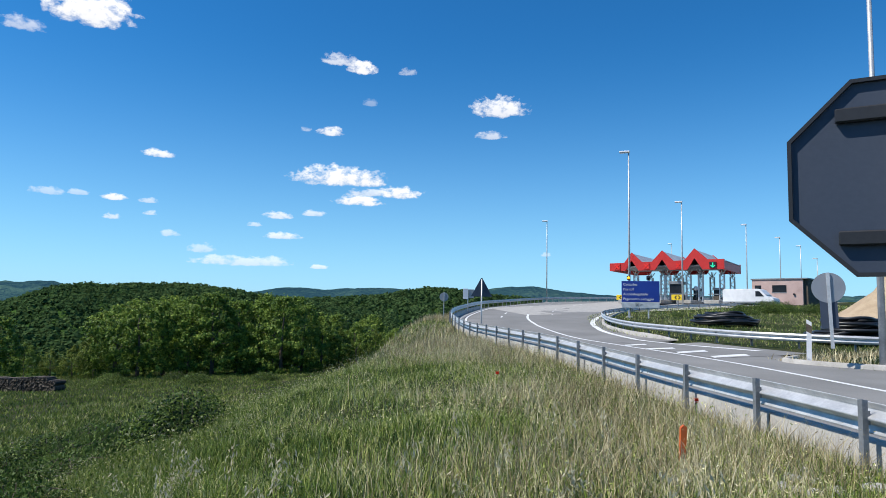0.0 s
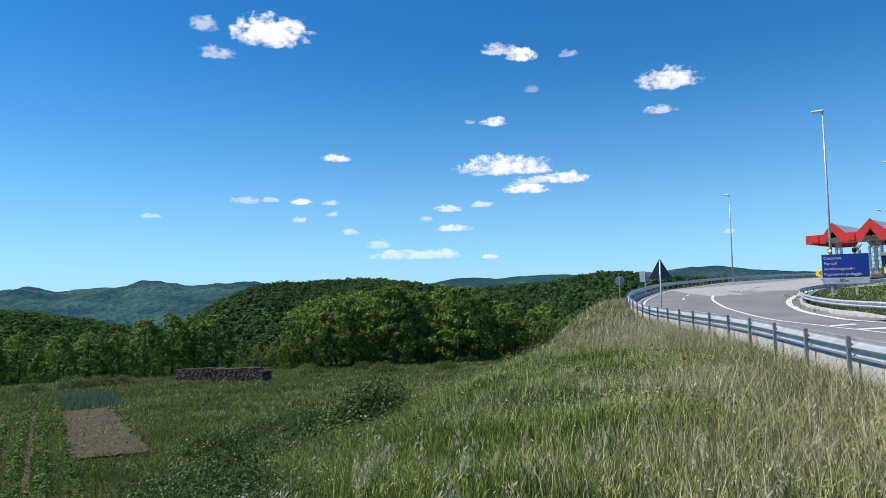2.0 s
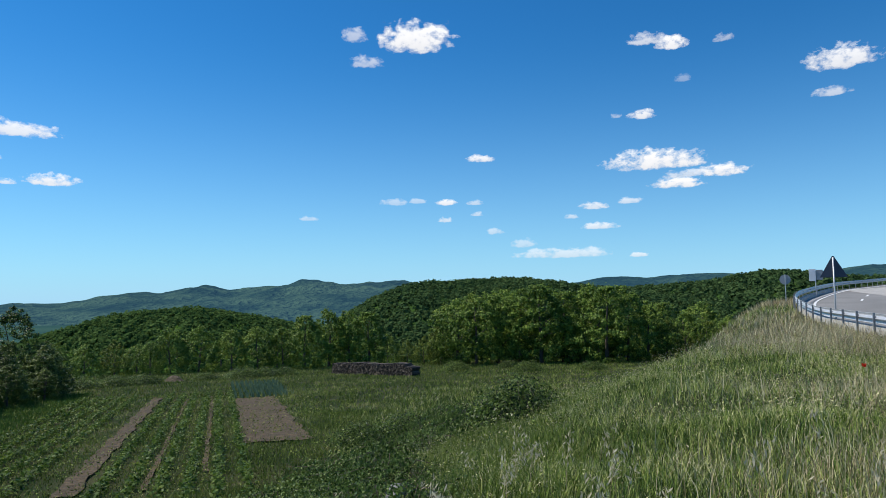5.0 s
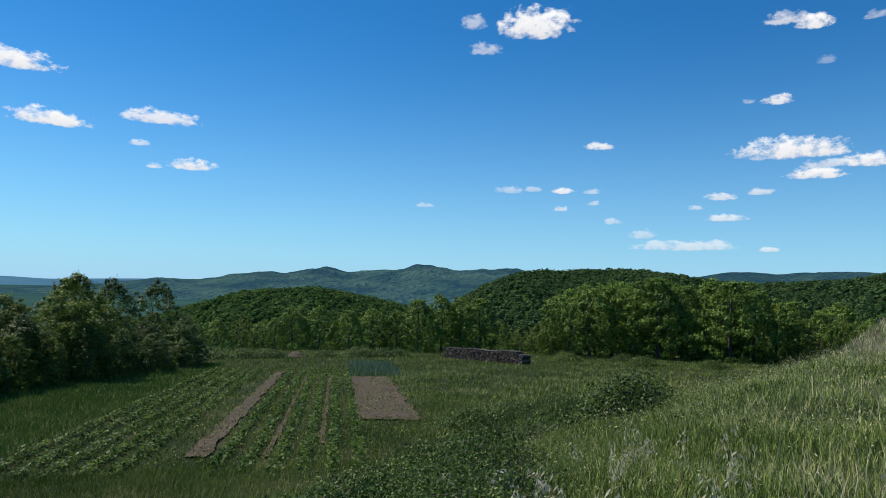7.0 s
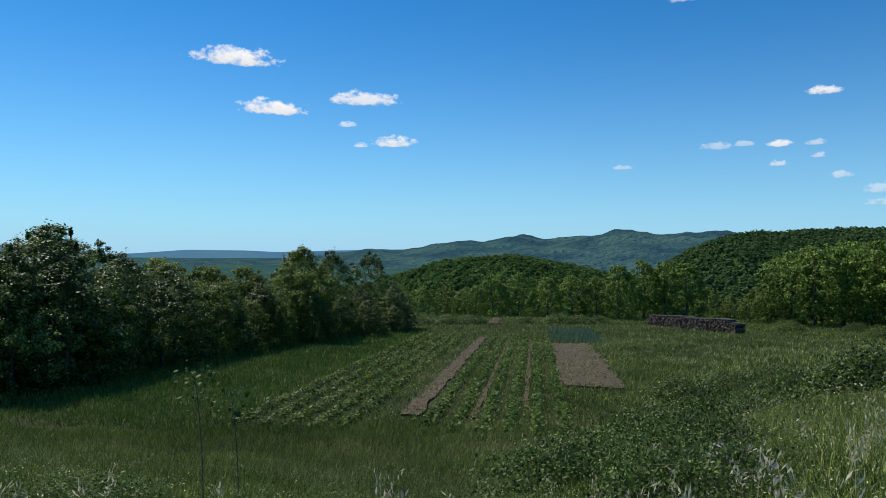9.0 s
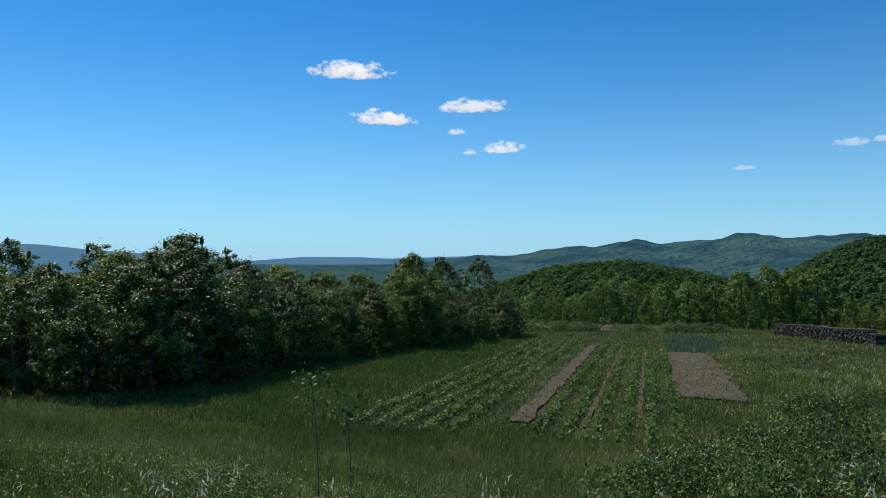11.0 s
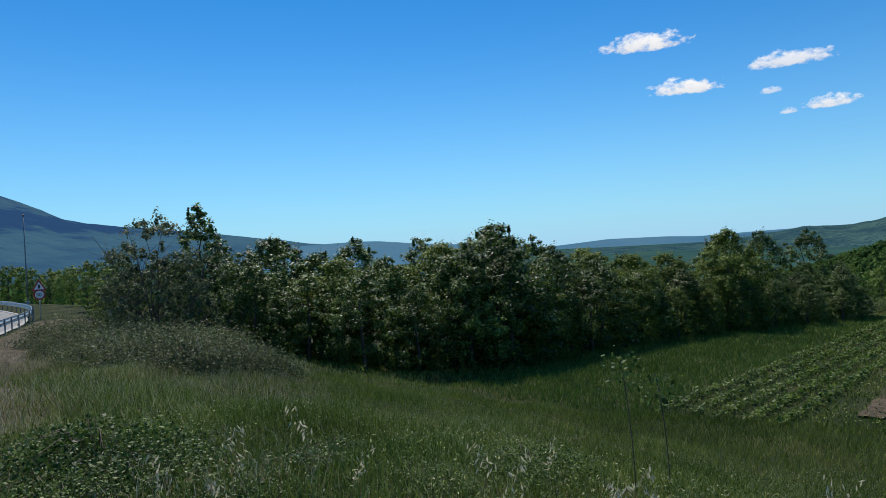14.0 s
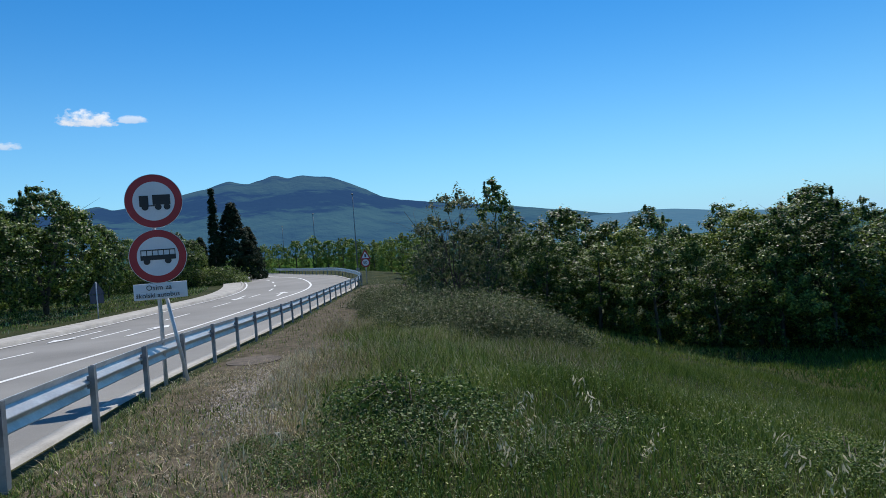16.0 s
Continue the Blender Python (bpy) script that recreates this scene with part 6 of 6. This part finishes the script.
def brambles():
    rg = np.random.default_rng(77)
    for t in np.linspace(0, 1, 26):
        x = np.interp(t, [0, .3, .65, 1], [-4.2, -7.6, -12, -10.5]) + rg.normal() * .8
        y = np.interp(t, [0, .3, .65, 1], [7.0, 11.4, 20, 27]) + rg.normal() * .9
        set_at(bramble[int(rg.integers(3))], x, y, rg.uniform(.9, 1.5), rg.uniform(1.0, 1.7))
    for x, y, s in ((-5.4, -1.5, .6), (-6.2, -1.2, .7), (-6.0, -2.6, .9), (-6.9, -3.6, .8), (-5.5, -2.9, .7), (-7.2, -.9, .6), (-6.7, .6, .6), (-7.2, 1.1, .7), (-5.2, .5, .5), (-5.6, 2.2, .6), (-4.9, 3.4, .6), (-4.7, 4.6, .7), (-4.4, 5.8, .7), (-3.4, 6.6, .6), (-4.6, -.2, .5), (-5.9, -.1, .5), (-4.9, -3.3, .6), (-5.3, -4.0, .5), (-4.6, -2.4, .5)):
        set_at(bramble[int(rg.integers(3))], x, y, s, rg.uniform(.6, 1.0))
    for az, d, s in ((116.5, 24, .9), (115, 21, 1.0), (113.5, 19, 1.1), (111.5, 17.5, 1.1), (109.5, 16.5, 1.0), (107.5, 16, 1.0), (105.2, 15.6, .95), (103.2, 15.4, .8), (112.5, 22, 1.2), (109, 20, 1.2), (106.5, 18.5, 1.1), (117.2, 29, 1.1), (114.6, 25, 1.2)):
        x, y, _ = at_az(az, d)
        set_at(grey_bramble, x, y, s, rg.uniform(.8, 1.1))
    for x, y, s in ((-6.6, 18.9, .7), (-8.2, 20, .8), (-11.2, 24.8, 1.1), (-12.8, 22.4, 1.2), (-13.6, 20.4, .9), (-9.6, 26.4, .8), (-19.2, 73.5, 1.3), (-33.5, 70, 1.2), (-21.5, 60, 1.2), (-16, 62, 1.1), (-25, 64, .9), (-3.4, 31.5, .7), (-2.6, 30.2, .6), (-4.4, 33, .7), (-29, 60, 1.2), (-36, 60, 1.1)):
        set_at(leafy_bush, x, y, s, rg.uniform(.6, .9))
    for az, d, s in ((57, 60, 1.5), (55, 62, 1.5), (52.5, 63, 1.4), (50.5, 64, 1.3), (43, 66, 1.5), (41.5, 67, 1.3), (39.8, 68, 1.2), (61, 54, 1.0), (59, 57, 1.2), (46, 66, 1.0)):
        x, y, _ = at_az(az, d)
        set_at(leafy_bush, x, y, s, .6)


brambles()
heap("brush_pile", *at_az(48.3, 65.5)[:2], 1.5, .9, .55, VERGE_SOIL, "brownish heap of dry cut brush at the field's end", "brush heap", 9, .6)


# ---- lone trees ----
airy = settle(make_tree("tree", 4.5, 1.8, .5, 90, 46, .055, BLOSSOM, 80, "airy shrub with grey-green leaves and thin branches", limbs=12, stems=4, clump_size=.08, trunk=.016, shape=.9, hollow=.3), 110.6, 24)
plant(airy, 112.2, 25, .8)
plant(airy, 108.5, 23, .72)
slim = settle(make_tree("tree", 6.6, 1.1, 1.2, 90, 80, .075, OAK, 81, "slim upright tree rising over the hedge", clump_size=.07, trunk=.02, limbs=5), 107.2, 31, .84)
big_oak = settle(make_tree("tree", 8.2, 4.3, .8, 340, 90, .10, OAK, 82, "broad oak with a spreading crown on a mown lawn", clump_size=.085, trunk=.035, limbs=9, shape=.85, lean=.16, stems=2), 142.3, 45, .84)
plant(big_oak, 146.5, 40, .84)
plant(big_oak, 140.4, 50, .84)
plant(big_oak, 144.4, 52, .9)
plant(big_oak, 138.2, 62, .66)
plant(big_oak, 133.4, 68, .74)
cypress = settle(make_tree("cypress", 10.4, .72, .1, 330, 50, .09, CYPRESS, 83, "tall narrow dark cypress", trunk=.012, limbs=2, clump_size=.035, shape=-1.0, lean=.005), 130.3, 78)
broad = settle(make_tree("cypress", 8.8, 3.5, .1, 520, 60, .11, CYPRESS, 84, "broad dark conical conifer beside a narrow cypress", trunk=.014, limbs=5, clump_size=.05, shape=-2.0, lean=.005), 128.9, 80)
plant(broad, 127.7, 82, .7)
plant(broad, 131.4, 86, .62)


def far_left():
    far = [mid_oak[0], mid_oak[1], mid_dark, mid_light]
    for az, d, h, k in ((136.5, 74, 5.2, 2), (135.2, 78, 4.6, 0), (134, 72, 3.8, 2), (132.4, 84, 5.0, 1), (131.4, 80, 3.4, 2), (126.6, 100, 4.2, 1), (125.4, 110, 4.4, 0), (124, 112, 5.0, 2), (122.6, 116, 5.6, 1), (121.4, 114, 5.2, 2),
                        (120.2, 112, 5.6, 0), (118.8, 105, 5.0, 1), (117.6, 90, 4.2, 3), (116.2, 76, 3.8, 1), (115.2, 64, 3.6, 3), (114.2, 54, 3.4, 0), (113.4, 46, 3.2, 3), (119.6, 120, 6, 2), (117, 104, 5, 0), (128.6, 104, 3.6, 0), (112.6, 40, 3.3, 1)):
        plant(far[k], az, d, h / 9)
    for az in np.arange(129.5, 138.5, .9):
        x, y, _ = at_az(az, 70)
        set_at(leafy_bush, x, y, 1.7, .95)


far_left()


def left_lawn():
    line = even(LINE, 1.0)[20:int(STATION) - 6]
    v, f = sweep(line, [(9.35, .1), (10.9, .1)])
    tagged(new("pavement", mesh_np("footway", v, f, CONCRETE)), "pale concrete footway beside the lower road", "pavement", kind="structure")


left_lawn()


def right_green():
    rg = np.random.default_rng(12)
    n = 64000
    x, y = rg.uniform(9.5, 60, n), rg.uniform(17, 82, n)
    inner = even(INNER, .5)
    d = np.hypot(x[:, None] - inner[None, :, 0], y[:, None] - inner[None, :, 1])
    j = d.argmin(1)
    t = np.gradient(inner[:, :2], axis=0)
    k = np.arange(n)
    side = t[j, 0] * (y - inner[j, 1]) - t[j, 1] * (x - inner[j, 0])
    ok = ((side > 0) | ((d[k, j] < 1.2))) & (d[k, j] < 26) & (rg.uniform(size=n) < np.clip(1.2 - d[k, j] / 30, 0, 1))
    ok |= (x > 11) & (x < 22) & (y > 18.6) & (y < 26) & (side < 0)
    ok &= ~((x < 12.7) & (y > 22.4) & (y < 31.6)) & ~((x < 13.8) & (y > 23.4) & (y < 28.6))
    x, y, dist = x[ok], y[ok], np.hypot(x, y)[ok]
    v, f = tri_blades(x, y, land(x, y), rg.uniform(.06, .28, len(x)), dist * .00065, rg, .9, True)
    tagged(new("grass", mesh_np("grass", v, f, GRASS)), "rough green grass on the traffic island", "grass", kind="stuff")
    for px, py, s in ((31, 65, 1.6), (33, 66.5, 1.4), (35, 64, 1.3), (29, 66, 1.0), (24, 56, .6), (26, 60, .7), (20, 58, .5), (28, 62, .7)):
        set_at(leafy_bush, px, py, s, .7)
    n = 26000
    a = np.radians(rg.uniform(124, 152, n))
    r = np.sqrt(rg.uniform(20 ** 2, 68 ** 2, n))
    x, y = -np.sin(a) * r, np.cos(a) * r
    u, _ = lie(x, y)
    ok = u < -12.2
    x, y, r = x[ok], y[ok], r[ok]
    v, f = tri_blades(x, y, land(x, y), rg.uniform(.06, .2, len(x)), r * .0010, rg, .4)
    tagged(new("grass", mesh_np("grass", v, f, GRASS)), "mown lawn beyond the lower road", "grass", kind="stuff")


right_green()


# ---- oats, weeds, poppies near the walk ----
def oat(x, y, h, seed):
    rg = np.random.default_rng(seed)
    o = thing("wild_oat", Matrix.Translation((x, y, land_at(x, y))) @ Matrix.Rotation(rg.uniform(0, 6.28), 4, 'Z'), "dry wild oat stalk with pale hanging seed heads", "grass stalk", "wild oats")
    bend = rg.uniform(.15, .4) * h
    k = np.linspace(0, 1, 7)
    stem = np.column_stack([bend * k ** 2, np.zeros(7), h * k * (1 - .12 * k)])
    part("stem", tube(stem, [.003, .003, .0028, .0025, .002, .0016, .001], 4), STRAW, o)
    P = []
    for q in rg.uniform(.5, 1, 26):
        P.append([np.interp(q, k, stem[:, 0]) + rg.uniform(-.06, .09), rg.uniform(-.05, .05), np.interp(q, k, stem[:, 2]) - rg.uniform(.0, .06)])
    P = np.array(P)
    n = len(P)
    tilt = rg.normal(size=(n, 3)) * .4
    a = np.array([.25, 0, -1]) + tilt
    a /= np.linalg.norm(a, axis=1)[:, None]
    b = np.cross(a, rg.normal(size=(n, 3)))
    b /= np.linalg.norm(b, axis=1)[:, None]
    L = .030 * rg.uniform(.8, 1.3, n)[:, None]
    v = np.stack([P - a * L, P + b * L * .25, P + a * L, P - b * L * .25], 1).reshape(-1, 3)
    tagged(part("seed_spray", mesh_np("seed_spray", v, np.arange(4 * n).reshape(-1, 4), SEED), SEED, o), kind="stuff")
    return o


def stalks():
    rg = np.random.default_rng(21)
    kinds = [oat(*at_az(20 + 6 * i, 4.4)[:2], .75, 300 + i) for i in range(4)]
    for i in range(120):
        az = rg.uniform(-22, 112)
        d = rg.uniform(3.9, 8.5)
        if az > 45:
            d = rg.uniform(4.6, 6.5)
            if rg.uniform() < .6:
                continue
        x, y, z = at_az(az, d)
        copy_thing(kinds[i % 4], Matrix.Translation((x, y, z)) @ Matrix.Rotation(rg.uniform(0, 6.28), 4, 'Z') @ Matrix.Diagonal((1, 1, rg.uniform(.6, 1.05), 1)))
    for px, py in ((.88, 10.9), (3.2, 8.6)):
        g = land_at(px, py)
        p = thing("poppy", Matrix.Translation((px, py, g)), "single red poppy among dry grass", "flower", "poppies")
        part("stem", tube([(0, 0, 0), (.02, 0, .3), (.03, 0, .5)], .003, 4), GRASS, p)
        v, f = leaf_cards(np.array([[.03, 0, .52]] * 7) + rg.normal(size=(7, 3)) * .012, np.tile([0, 0, 1.], (7, 1)), .026, rg, .5, .9)
        part("petals", mesh_np("petals", v, f, POPPY), POPPY, p)
    for az, d, h in ((72.5, 6.9, 1.35), (69.8, 7.3, 1.15)):
        x, y, z = at_az(az, d)
        w = thing("tall_weed", Matrix.Translation((x, y, z)), "tall thin weed with small leaves at its top", "weed")
        k = np.linspace(0, 1, 6)
        part("stem", tube(np.column_stack([.1 * k ** 2, -.12 * k ** 2, h * k]), .006, 5), BARK, w)
        c = np.column_stack([rg.normal(size=90) * .10 + .09, rg.normal(size=90) * .10 - .1, h * rg.uniform(.78, 1.05, 90)])
        v, f = leaf_cards(c, np.tile([0, 0, .8], (90, 1)), .028, rg, .9)
        part("leaves", mesh_np("leaves", v, f, BRAMBLE), BRAMBLE, w)


stalks()


def kerb_verge():
    """Raised, dry verge behind the junction's kerb."""
    heap("verge_mound", 15.5, 21.6, 5.2, 2.6, .32, TURF, "low grassy mound behind the kerb", "mound", 15, .2)
    rg = np.random.default_rng(16)
    n = 7000
    x, y = rg.uniform(10.7, 24, n), rg.uniform(18, 24.5, n)
    ok = ((x > 13) | (y < 22.4)) & (y > 20.6 - .62 * (x - 11) * np.exp(-(x - 11) / 9))
    x, y = x[ok], y[ok]
    w = np.hypot((x - 15.5) / 5.2, (y - 21.6) / 2.6)
    z = land(x, y) + .32 * (1 - ease(w)) - .06
    v, f = tri_blades(x, y, z, rg.uniform(.12, .42, len(x)), rg.uniform(.012, .03, len(x)), rg, .7)
    tagged(new("dry_grass", mesh_np("dry_grass", v, f, STRAW)), "straw-coloured dry grass behind the kerb", "grass", kind="stuff")


kerb_verge()
